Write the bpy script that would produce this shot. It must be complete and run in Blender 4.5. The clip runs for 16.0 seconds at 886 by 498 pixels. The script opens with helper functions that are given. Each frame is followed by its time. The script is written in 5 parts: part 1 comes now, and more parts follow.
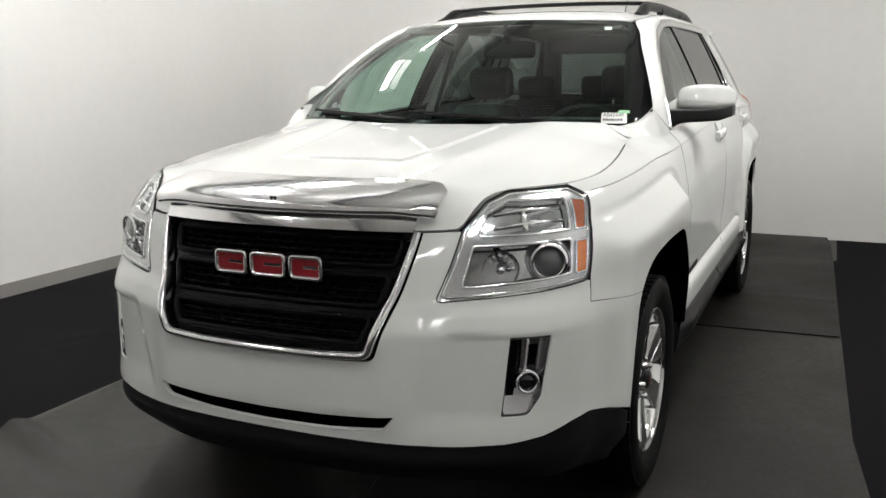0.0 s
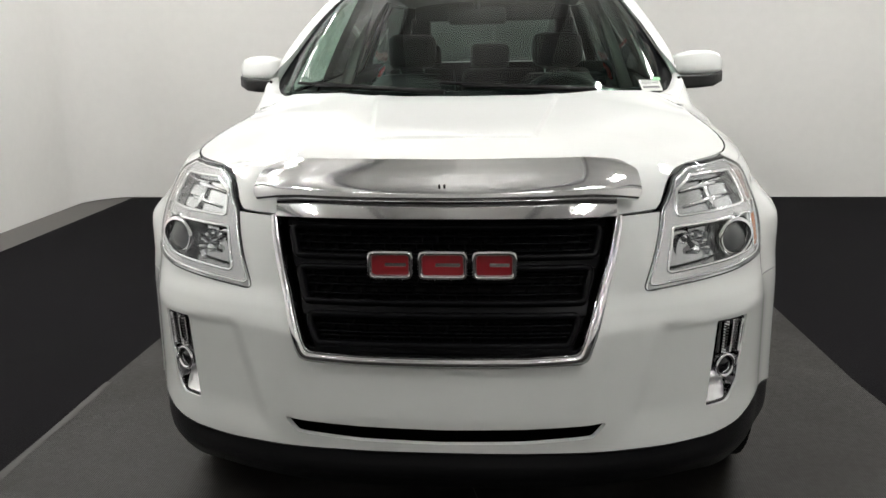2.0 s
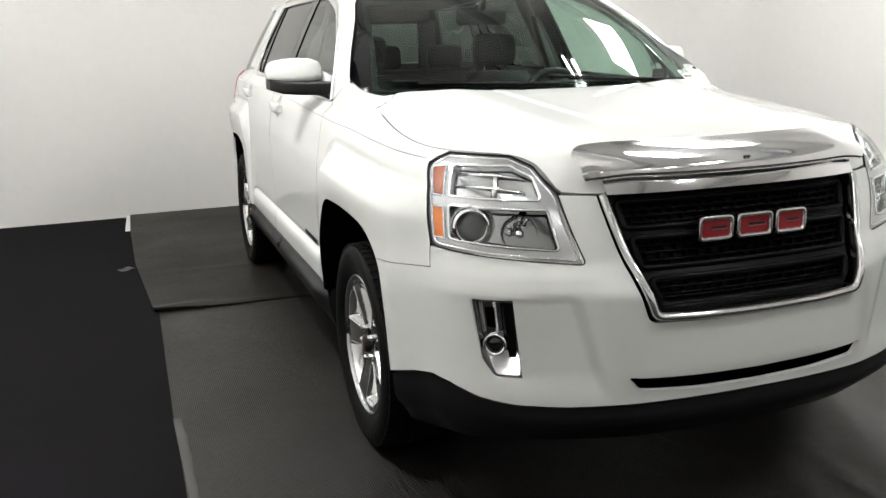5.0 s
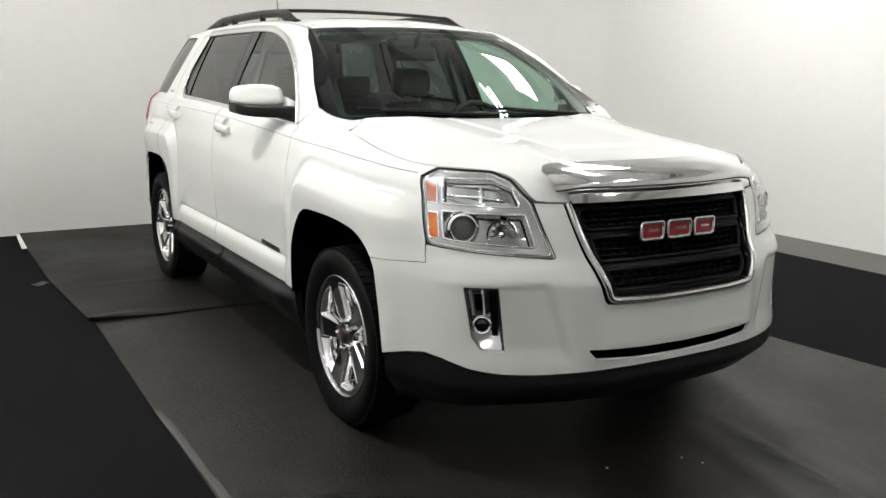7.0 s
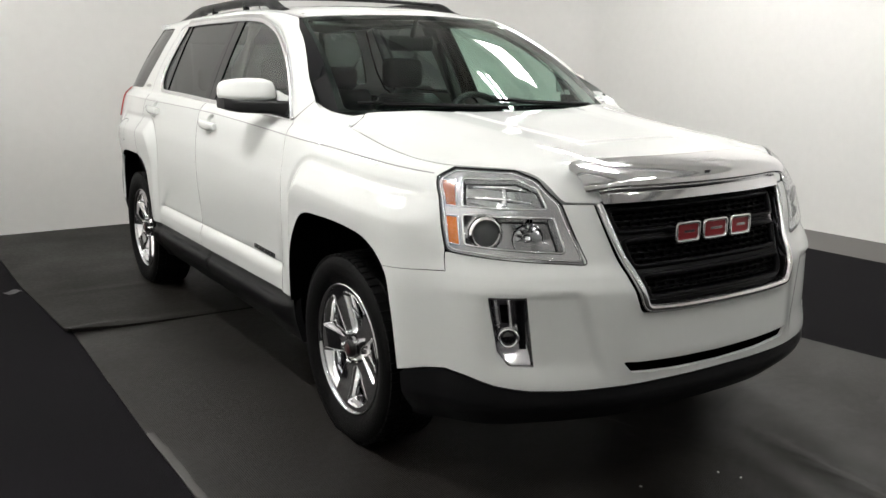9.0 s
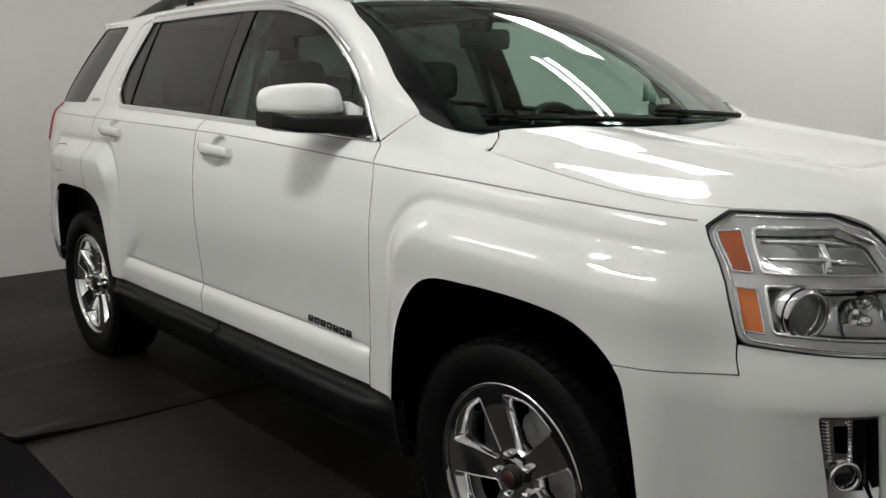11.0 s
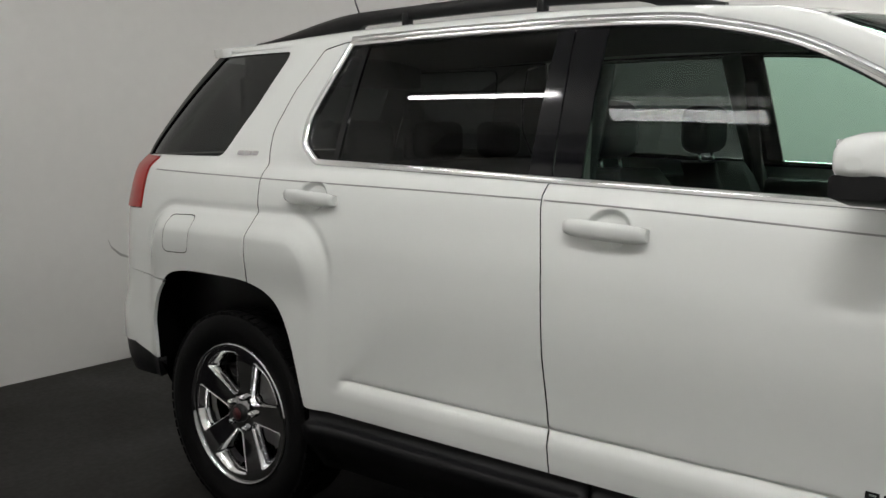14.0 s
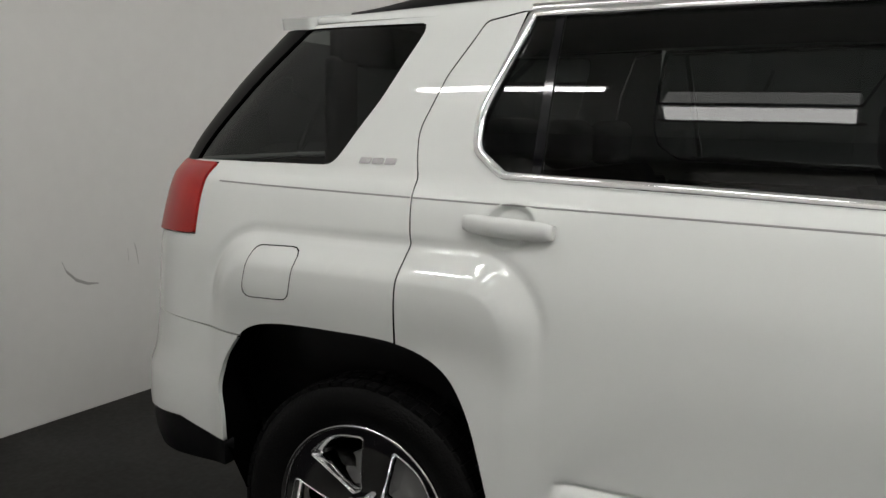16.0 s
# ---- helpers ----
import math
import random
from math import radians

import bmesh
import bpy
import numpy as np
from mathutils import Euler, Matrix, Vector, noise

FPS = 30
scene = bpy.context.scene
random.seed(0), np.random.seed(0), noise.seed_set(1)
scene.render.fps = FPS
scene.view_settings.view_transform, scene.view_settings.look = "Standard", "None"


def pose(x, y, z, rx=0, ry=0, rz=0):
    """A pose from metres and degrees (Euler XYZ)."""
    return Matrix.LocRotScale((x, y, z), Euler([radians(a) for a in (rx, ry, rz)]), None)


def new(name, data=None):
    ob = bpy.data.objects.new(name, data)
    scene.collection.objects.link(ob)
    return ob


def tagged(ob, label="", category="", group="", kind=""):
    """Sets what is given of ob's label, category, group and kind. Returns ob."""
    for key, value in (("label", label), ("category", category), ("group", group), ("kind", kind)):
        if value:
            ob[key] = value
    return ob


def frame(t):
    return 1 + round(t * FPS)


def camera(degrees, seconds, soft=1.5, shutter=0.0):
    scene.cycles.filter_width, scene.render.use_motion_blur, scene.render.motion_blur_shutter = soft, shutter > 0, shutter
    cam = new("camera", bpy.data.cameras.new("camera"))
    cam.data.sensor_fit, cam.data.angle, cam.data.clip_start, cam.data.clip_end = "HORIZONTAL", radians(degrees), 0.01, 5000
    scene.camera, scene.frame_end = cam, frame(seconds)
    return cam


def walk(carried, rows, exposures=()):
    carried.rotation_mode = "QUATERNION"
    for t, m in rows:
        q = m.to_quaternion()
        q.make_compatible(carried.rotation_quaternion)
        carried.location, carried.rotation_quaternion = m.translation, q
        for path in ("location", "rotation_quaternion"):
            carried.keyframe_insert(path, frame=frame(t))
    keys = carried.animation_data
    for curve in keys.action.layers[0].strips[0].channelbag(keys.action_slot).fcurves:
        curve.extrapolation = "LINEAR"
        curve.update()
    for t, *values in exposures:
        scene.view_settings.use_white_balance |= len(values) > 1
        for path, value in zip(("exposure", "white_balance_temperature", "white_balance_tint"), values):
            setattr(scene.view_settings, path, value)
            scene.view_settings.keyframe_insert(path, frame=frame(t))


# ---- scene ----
cam = camera(53.02, 16.0)
PATH = [
    (0.0, 1.427, -2.879, 1.370, 78.81, 0.59, 24.28),
    (0.5, 1.150, -2.870, 1.359, 77.71, 1.03, 20.36),
    (1.0, 0.816, -2.868, 1.373, 76.92, 0.89, 15.01),
    (1.5, 0.495, -2.882, 1.371, 77.04, 0.68, 9.27),
    (2.0, 0.178, -2.907, 1.373, 76.73, 0.86, 4.76),
    (2.5, -0.158, -2.928, 1.374, 76.54, 1.03, 0.98),
    (3.0, -0.508, -2.912, 1.372, 76.27, 1.08, -3.08),
    (3.5, -0.841, -2.861, 1.362, 76.01, 1.28, -8.01),
    (4.0, -1.126, -2.802, 1.343, 76.38, 1.43, -13.10),
    (4.2, -1.220, -2.812, 1.370, 76.16, 1.69, -14.36),
    (6.3, -2.089, -3.003, 1.365, 78.72, -0.10, -28.12),
    (6.5, -2.141, -3.051, 1.375, 78.69, -0.21, -28.80),
    (7.0, -2.255, -3.112, 1.385, 78.67, -0.72, -30.42),
    (7.5, -2.285, -3.094, 1.390, 78.54, -0.83, -30.94),
    (8.0, -2.285, -3.047, 1.392, 78.56, -0.85, -30.85),
    (8.2, -2.281, -3.064, 1.392, 78.50, -0.85, -30.94),
    (10.3, -2.245, -1.889, 1.387, 77.90, 1.04, -37.75),
    (10.5, -2.264, -1.754, 1.372, 78.21, 0.81, -38.74),
    (11.0, -2.345, -1.451, 1.331, 79.05, 0.31, -40.85),
    (11.5, -2.429, -1.098, 1.320, 79.46, -0.25, -42.83),
    (12.0, -2.523, -0.749, 1.323, 79.90, -0.66, -44.69),
    (12.5, -2.601, -0.415, 1.326, 80.46, -0.96, -46.27),
    (13.0, -2.703, -0.079, 1.335, 80.97, -0.86, -48.71),
    (13.5, -2.714, 0.210, 1.314, 81.89, -0.38, -49.82),
    (14.0, -2.759, 0.512, 1.321, 82.19, -0.10, -52.14),
    (14.5, -2.772, 0.776, 1.333, 81.83, 0.12, -54.27),
    (15.0, -2.716, 1.095, 1.332, 81.68, 0.15, -56.28),
    (15.5, -2.681, 1.407, 1.335, 81.75, -0.46, -58.87),
    (16.0, -2.617, 1.705, 1.329, 81.90, -0.94, -61.55),
]
EXPOSURES = [(0.0, 0.53), (1.0, 0.70), (2.0, 0.70), (4.0, 0.96), (6.5, 0.66), (8.0, 0.80), (10.5, 0.10), (11.5, -0.14), (12.5, -0.22), (13.5, -0.17), (16.0, -0.14)]
LIGHT_Z = 3.5
# fixtures at x 1.6 and beyond y -5 are unseen, added as fill light
LIGHTS = [(-2.13, -8.3), (1.6, -8.3), (-2.13, -5.5), (-2.13, -2.4), (-2.13, 0.65), (-2.13, 3.75), (1.6, -5.5), (1.6, -2.4), (1.5, 0.75)]
walk(cam, [(t, pose(x, y, z, rx, ry, rz)) for t, x, y, z, rx, ry, rz in PATH], EXPOSURES)

# ---- light ----
world = bpy.data.worlds.new("world")
scene.world = world
world.use_nodes = True
world.node_tree.nodes["Background"].inputs[0].default_value = (0.9, 0.95, 1.0, 1)
world.node_tree.nodes["Background"].inputs[1].default_value = 0.02

LAMP_POWER = 185.0

# ---- materials ----
def material(name, colour, rough=0.5, metal=0.0, coat=0.0, spread=0.0, scale=8.0, bump=0.0, bump_scale=60.0, spec=0.5, wear=0.15):
    """A principled surface with variation at two scales and fine relief."""
    m = bpy.data.materials.new(name)
    m.use_nodes = True
    nodes, links = m.node_tree.nodes, m.node_tree.links
    b = nodes["Principled BSDF"]
    b.inputs["Base Color"].default_value = (*colour, 1)
    b.inputs["Roughness"].default_value = rough
    b.inputs["Metallic"].default_value = metal
    b.inputs["Coat Weight"].default_value = coat
    b.inputs["Coat Roughness"].default_value = 0.02
    b.inputs["Specular IOR Level"].default_value = spec
    where = nodes.new("ShaderNodeTexCoord")
    if spread:
        big, fine = nodes.new("ShaderNodeTexNoise"), nodes.new("ShaderNodeTexNoise")
        big.inputs["Scale"].default_value, fine.inputs["Scale"].default_value = scale * 0.25, scale * 9
        big.inputs["Detail"].default_value = fine.inputs["Detail"].default_value = 4
        both = nodes.new("ShaderNodeMath")
        both.operation = "MULTIPLY_ADD"
        links.new(where.outputs["Object"], big.inputs["Vector"])
        links.new(where.outputs["Object"], fine.inputs["Vector"])
        links.new(fine.outputs["Fac"], both.inputs[0])
        both.inputs[1].default_value = 0.4
        links.new(big.outputs["Fac"], both.inputs[2])
        ramp = nodes.new("ShaderNodeMapRange")
        ramp.inputs["From Min"].default_value, ramp.inputs["From Max"].default_value = 0.4, 1.0
        ramp.inputs["To Min"].default_value, ramp.inputs["To Max"].default_value = 1 - spread, 1 + spread
        links.new(both.outputs[0], ramp.inputs["Value"])
        tint = nodes.new("ShaderNodeMix")
        tint.data_type, tint.blend_type = "RGBA", "MULTIPLY"
        tint.inputs["Factor"].default_value = 1
        tint.inputs[6].default_value = (*colour, 1)
        links.new(ramp.outputs["Result"], tint.inputs[7])
        links.new(tint.outputs[2], b.inputs["Base Color"])
        polish = nodes.new("ShaderNodeMapRange")
        polish.inputs["From Min"].default_value, polish.inputs["From Max"].default_value = 0.4, 1.0
        polish.inputs["To Min"].default_value, polish.inputs["To Max"].default_value = rough * (1 - wear), min(1, rough * (1 + wear))
        links.new(both.outputs[0], polish.inputs["Value"])
        links.new(polish.outputs["Result"], b.inputs["Roughness"])
    if bump:
        grain, relief = nodes.new("ShaderNodeTexNoise"), nodes.new("ShaderNodeBump")
        grain.inputs["Scale"].default_value, grain.inputs["Detail"].default_value = bump_scale, 3
        relief.inputs["Strength"].default_value, relief.inputs["Distance"].default_value = bump, 0.01
        links.new(where.outputs["Object"], grain.inputs["Vector"])
        links.new(grain.outputs["Fac"], relief.inputs["Height"])
        links.new(relief.outputs["Normal"], b.inputs["Normal"])
    return m


def glass(name, tint, gloss=0.0):
    """A thin pane: it lets tinted light through and mirrors the rest by Fresnel."""
    m = bpy.data.materials.new(name)
    m.use_nodes = True
    nodes, links = m.node_tree.nodes, m.node_tree.links
    nodes.clear()
    out, mix, clear = nodes.new("ShaderNodeOutputMaterial"), nodes.new("ShaderNodeMixShader"), nodes.new("ShaderNodeBsdfTransparent")
    shine, facing = nodes.new("ShaderNodeBsdfGlossy"), nodes.new("ShaderNodeLayerWeight")
    fres, power = nodes.new("ShaderNodeMath"), nodes.new("ShaderNodeMath")
    clear.inputs["Color"].default_value = (*tint, 1)
    shine.inputs["Roughness"].default_value = gloss
    facing.inputs["Blend"].default_value = 0.5
    power.operation, power.inputs[1].default_value = "POWER", 4.2
    fres.operation, fres.inputs[1].default_value, fres.inputs[2].default_value = "MULTIPLY_ADD", 0.92, 0.027
    links.new(facing.outputs["Facing"], power.inputs[0])
    links.new(power.outputs[0], fres.inputs[0])
    links.new(fres.outputs[0], mix.inputs[0])
    links.new(clear.outputs[0], mix.inputs[1])
    links.new(shine.outputs[0], mix.inputs[2])
    links.new(mix.outputs[0], out.inputs["Surface"])
    return m


def glow(name, colour, strength):
    m = bpy.data.materials.new(name)
    m.use_nodes = True
    b = m.node_tree.nodes["Principled BSDF"]
    b.inputs["Base Color"].default_value = (*colour, 1)
    b.inputs["Emission Color"].default_value = (*colour, 1)
    b.inputs["Emission Strength"].default_value = strength
    return m


def ribbed(name, colour, pitch):
    """Rubber matting with fine parallel ribs, dusty in places."""
    m = material(name, colour, 0.46, spread=0.45, scale=5.0, spec=0.26, wear=0.35)
    nodes, links = m.node_tree.nodes, m.node_tree.links
    wave, relief, where = nodes.new("ShaderNodeTexWave"), nodes.new("ShaderNodeBump"), nodes.new("ShaderNodeTexCoord")
    wave.bands_direction = "X"
    wave.inputs["Scale"].default_value = 0.314 / pitch
    relief.inputs["Strength"].default_value, relief.inputs["Distance"].default_value = 0.30, 0.003
    links.new(where.outputs["Object"], wave.inputs["Vector"])
    links.new(wave.outputs["Fac"], relief.inputs["Height"])
    links.new(relief.outputs["Normal"], nodes["Principled BSDF"].inputs["Normal"])
    return m


PAINT = material("white_paint", (0.69, 0.706, 0.69), 0.55, coat=1.0, spread=0.015, scale=5, spec=0.0)
CHROME = material("chrome", (0.84, 0.84, 0.85), 0.08, metal=1.0, spread=0.05, scale=20)
SATIN = material("satin_silver", (0.62, 0.62, 0.63), 0.22, metal=1.0, spread=0.05, scale=20)
PLASTIC = material("black_plastic", (0.005, 0.005, 0.0055), 0.42, spread=0.15, scale=14, bump=0.12, bump_scale=400, spec=0.3)
CLADDING = material("grey_black_cladding", (0.0045, 0.0045, 0.0052), 0.45, spread=0.15, scale=14, bump=0.10, bump_scale=500, spec=0.22)
GRILLEFRAME = material("grille_frame_black", (0.0016, 0.0016, 0.0022), 0.40, spec=0.10)
GRILLEBLACK = material("grille_black", (0.0010, 0.0010, 0.0013), 0.4, spec=0.06)
GLOSSBLACK = material("gloss_black", (0.004, 0.004, 0.005), 0.06, coat=0.0, spec=0.28)
# for black parts, and for panel edges where it paints in gap shade
DARK = material("black_and_gap_shade", (0.002, 0.002, 0.002), 0.95, spec=0.0)
RUBBER = material("tyre_rubber", (0.0032, 0.0031, 0.0032), 0.62, spread=0.25, scale=20, bump=0.25, bump_scale=150, spec=0.11)
CLOTH = material("black_leather", (0.009, 0.009, 0.010), 0.5, spread=0.2, scale=12, bump=0.3, bump_scale=120, spec=0.3)
TRIM = material("grey_interior_trim", (0.14, 0.14, 0.13), 0.6, spread=0.1, scale=10)
AMBER_DARK = material("dark_amber_lens", (0.30, 0.060, 0.012), 0.25, coat=1.0, spread=0.2, scale=60)
AMBER = material("amber_lens", (0.62, 0.15, 0.012), 0.25, coat=1.0, spread=0.2, scale=60)
RED = material("red_lens", (0.34, 0.006, 0.004), 0.30, coat=0.4, spec=0.2, spread=0.15, scale=30)
BADGE_RED = material("red_enamel", (0.22, 0.008, 0.014), 0.3, coat=0.6)
STRIPE = material("grey_pinstripe", (0.26, 0.26, 0.26), 0.4)
REFLECTOR = material("lamp_reflector", (0.66, 0.67, 0.68), 0.09, metal=0.95, spread=0.10, scale=60)
LAMPGREY = material("lamp_bezel", (0.66, 0.66, 0.67), 0.16, metal=0.70, coat=0.4, spread=0.05, scale=30)
LENS_EYE = material("projector_lens", (0.09, 0.095, 0.10), 0.05, coat=1.0)
LENS_FOG = material("fog_lens", (0.008, 0.008, 0.009), 0.05, coat=0.4)
PAPER = material("paper_tag", (0.75, 0.76, 0.73), 0.7)
STICKER = material("pale_sticker", (0.55, 0.68, 0.61), 0.6)
PRINT = material("tag_print", (0.05, 0.05, 0.06), 0.7)
GREEN = material("green_tag", (0.30, 0.62, 0.36), 0.6)
CLEAR = glass("clear_glass", (0.66, 0.82, 0.74))
TINTED = glass("privacy_glass", (0.095, 0.104, 0.101))
LAMPGLASS = glass("lamp_glass", (0.95, 0.96, 0.96))
WALL = material("white_wall", (0.70, 0.695, 0.675), 0.75, spread=0.05, scale=1.6, bump=0.06, bump_scale=30, spec=0.2)
CONCRETE = material("grey_concrete", (0.11, 0.105, 0.098), 0.7, spread=0.2, scale=3, bump=0.15, bump_scale=40)
BLACKMAT = material("black_carpet_mat", (0.0074, 0.0068, 0.0080), 0.95, spread=0.35, scale=5, bump=0.4, bump_scale=220, spec=0.05)
GREYMAT = material("grey_rubber_mat", (0.0076, 0.0068, 0.0056), 0.5, spread=0.40, scale=5.0, bump=0.05, bump_scale=25, spec=0.17, wear=0.3)
RIBMAT = ribbed("ribbed_rubber_mat", (0.0100, 0.0088, 0.0074), 0.0075)
CEIL = material("white_ceiling", (0.72, 0.72, 0.70), 0.8, spread=0.2, scale=2)
STEEL = material("painted_steel", (0.25, 0.25, 0.25), 0.5, spread=0.1, scale=6)
LAMP = glow("tube_light", (1.0, 0.985, 0.962), LAMP_POWER)
# tube strengths differ only to balance brightness around the room
LAMP_WEST = glow("west_tube_light", (1.0, 0.985, 0.962), LAMP_POWER * 1.75)
CASTCHROME = material("cast_chrome", (0.88, 0.88, 0.89), 0.07, metal=1.0, spread=0.06, scale=30)
LAMP_EAST = glow("medium_tube_light", (1.0, 0.985, 0.962), LAMP_POWER * 0.46)
DARKCHROME = material("dark_chrome", (0.46, 0.46, 0.47), 0.08, metal=1.0, spread=0.1, scale=40)
LAMP_PANEL = glow("lit_diffuser", (1.0, 0.985, 0.962), LAMP_POWER * 0.09)
LAMP_SIDE = glow("lit_side_diffuser", (1.0, 0.985, 0.962), LAMP_POWER * 0.014)
LAMP_REAR = glow("rear_tube_light", (1.0, 0.985, 0.962), LAMP_POWER * 0.58)
LAMP_FLOOD = glow("flood_diffuser", (1.0, 0.985, 0.962), 20.0)
# fill strength for the unseen fixtures by the front wall
LAMP_FAR = glow("far_fill_light", (1.0, 0.985, 0.962), LAMP_POWER * 0.12)
LAMP_FRONT = glow("dim_tube_light", (1.0, 0.985, 0.962), LAMP_POWER * 0.28)
# fill strength for the unseen fixtures at y -5.5
LAMP_FILL = glow("near_fill_light", (1.0, 0.985, 0.962), LAMP_POWER * 0.13)


# ---- building helpers ----
from mathutils import geometry

def part(name, bm, mat, parent, label=""):
    """Link a bmesh or mesh as one object under a thing or a part."""
    me = bm
    if isinstance(bm, bmesh.types.BMesh):
        me = bpy.data.meshes.new(name)
        bm.to_mesh(me)
        bm.free()
    if not me.materials:
        me.materials.append(mat)
    ob = new(name, me)
    ob.parent = parent
    if label:
        tagged(ob, label)
    return ob


def thing(name, label, category, at=(0, 0, 0), group=""):
    ob = new(name)
    ob.location = at
    ob.empty_display_size = 0.1
    return tagged(ob, label, category, group)


def smooth(a, b, v):
    t = np.clip((v - a) / (b - a), 0, 1)
    return t * t * (3 - 2 * t)


def curve(pts):
    """A monotone cubic through (position, value) pairs."""
    xs, ys = np.array(pts, float).T
    h = np.diff(xs)
    d = np.diff(ys) / h
    m = np.zeros(len(xs))
    m[0], m[-1] = d[0], d[-1]
    for i in range(1, len(xs) - 1):
        if d[i - 1] * d[i] > 0:
            w1, w2 = 2 * h[i] + h[i - 1], h[i] + 2 * h[i - 1]
            m[i] = (w1 + w2) / (w1 / d[i - 1] + w2 / d[i])

    def f(v):
        v = np.clip(np.asarray(v, float), xs[0], xs[-1])
        i = np.clip(np.searchsorted(xs, v, side="right") - 1, 0, len(h) - 1)
        t = (v - xs[i]) / h[i]
        a = t * t * (3 - 2 * t)
        return ys[i] * (1 - a) + ys[i + 1] * a + h[i] * (m[i] * t * (1 - t) ** 2 - m[i + 1] * t * t * (1 - t))
    return f


def rounded(pts, r=0.0, n=5, closed=True):
    """A loop with its corners rounded; a point may carry its own radius."""
    out, k = [], len(pts)
    for i, p in enumerate(pts):
        rad = p[2] if len(p) > 2 else r
        if rad <= 0 or (not closed and i in (0, k - 1)):
            out.append((p[0], p[1]))
            continue
        a, b, c = (np.array(pts[j % k][:2], float) for j in (i - 1, i, i + 1))
        la, lc = np.linalg.norm(a - b), np.linalg.norm(c - b)
        ua, uc = (a - b) / la, (c - b) / lc
        turn = math.acos(max(-1, min(1, float(ua @ uc))))
        if turn > 3.1:
            out.append((p[0], p[1]))
            continue
        cut = min(rad / math.tan(turn / 2), 0.48 * la, 0.48 * lc)
        s, e = b + ua * cut, b + uc * cut
        for q in np.linspace(0, 1, n):
            w = (1 - q) ** 2 * s + 2 * q * (1 - q) * b + q * q * e
            out.append((float(w[0]), float(w[1])))
    return out


def spline(pts, n=6):
    """A smooth open line through its points."""
    p = np.array([q[:2] for q in pts], float)
    p = np.vstack([2 * p[0] - p[1], p, 2 * p[-1] - p[-2]])
    out = []
    for a, b, c, d in zip(p, p[1:], p[2:], p[3:]):
        for t in np.linspace(0, 1, n, endpoint=False):
            out.append(tuple(0.5 * (2 * b + (c - a) * t + (2 * a - 5 * b + 4 * c - d) * t * t + (3 * b - a - 3 * c + d) * t ** 3)))
    return [(float(x), float(y)) for x, y in out + [tuple(p[-2])]]


def dense(loop, step, closed=True):
    pts = np.array([p[:2] for p in loop], float)
    nxt = np.roll(pts, -1, axis=0) if closed else pts[1:]
    out = []
    for a, b in zip(pts, nxt):
        n = max(1, int(math.ceil(np.linalg.norm(b - a) / step)))
        out += [a + (b - a) * i / n for i in range(n)]
    if not closed:
        out.append(pts[-1])
    return np.array(out)


def inside(p, loop):
    x, y = p[:, 0], p[:, 1]
    hit = np.zeros(len(p), bool)
    for a, b in zip(loop, np.roll(loop, -1, axis=0)):
        cross = ((a[1] > y) != (b[1] > y)) & (x < (b[0] - a[0]) * (y - a[1]) / (b[1] - a[1] + 1e-12) + a[0])
        hit ^= cross
    return hit


def normals_of(fn, a, b, e=1e-3):
    n = np.cross(fn(a + e, b) - fn(a - e, b), fn(a, b + e) - fn(a, b - e))
    return n / (np.linalg.norm(n, axis=-1, keepdims=True) + 1e-12)


CENTRE = np.array([0, 1.4, 0.75])


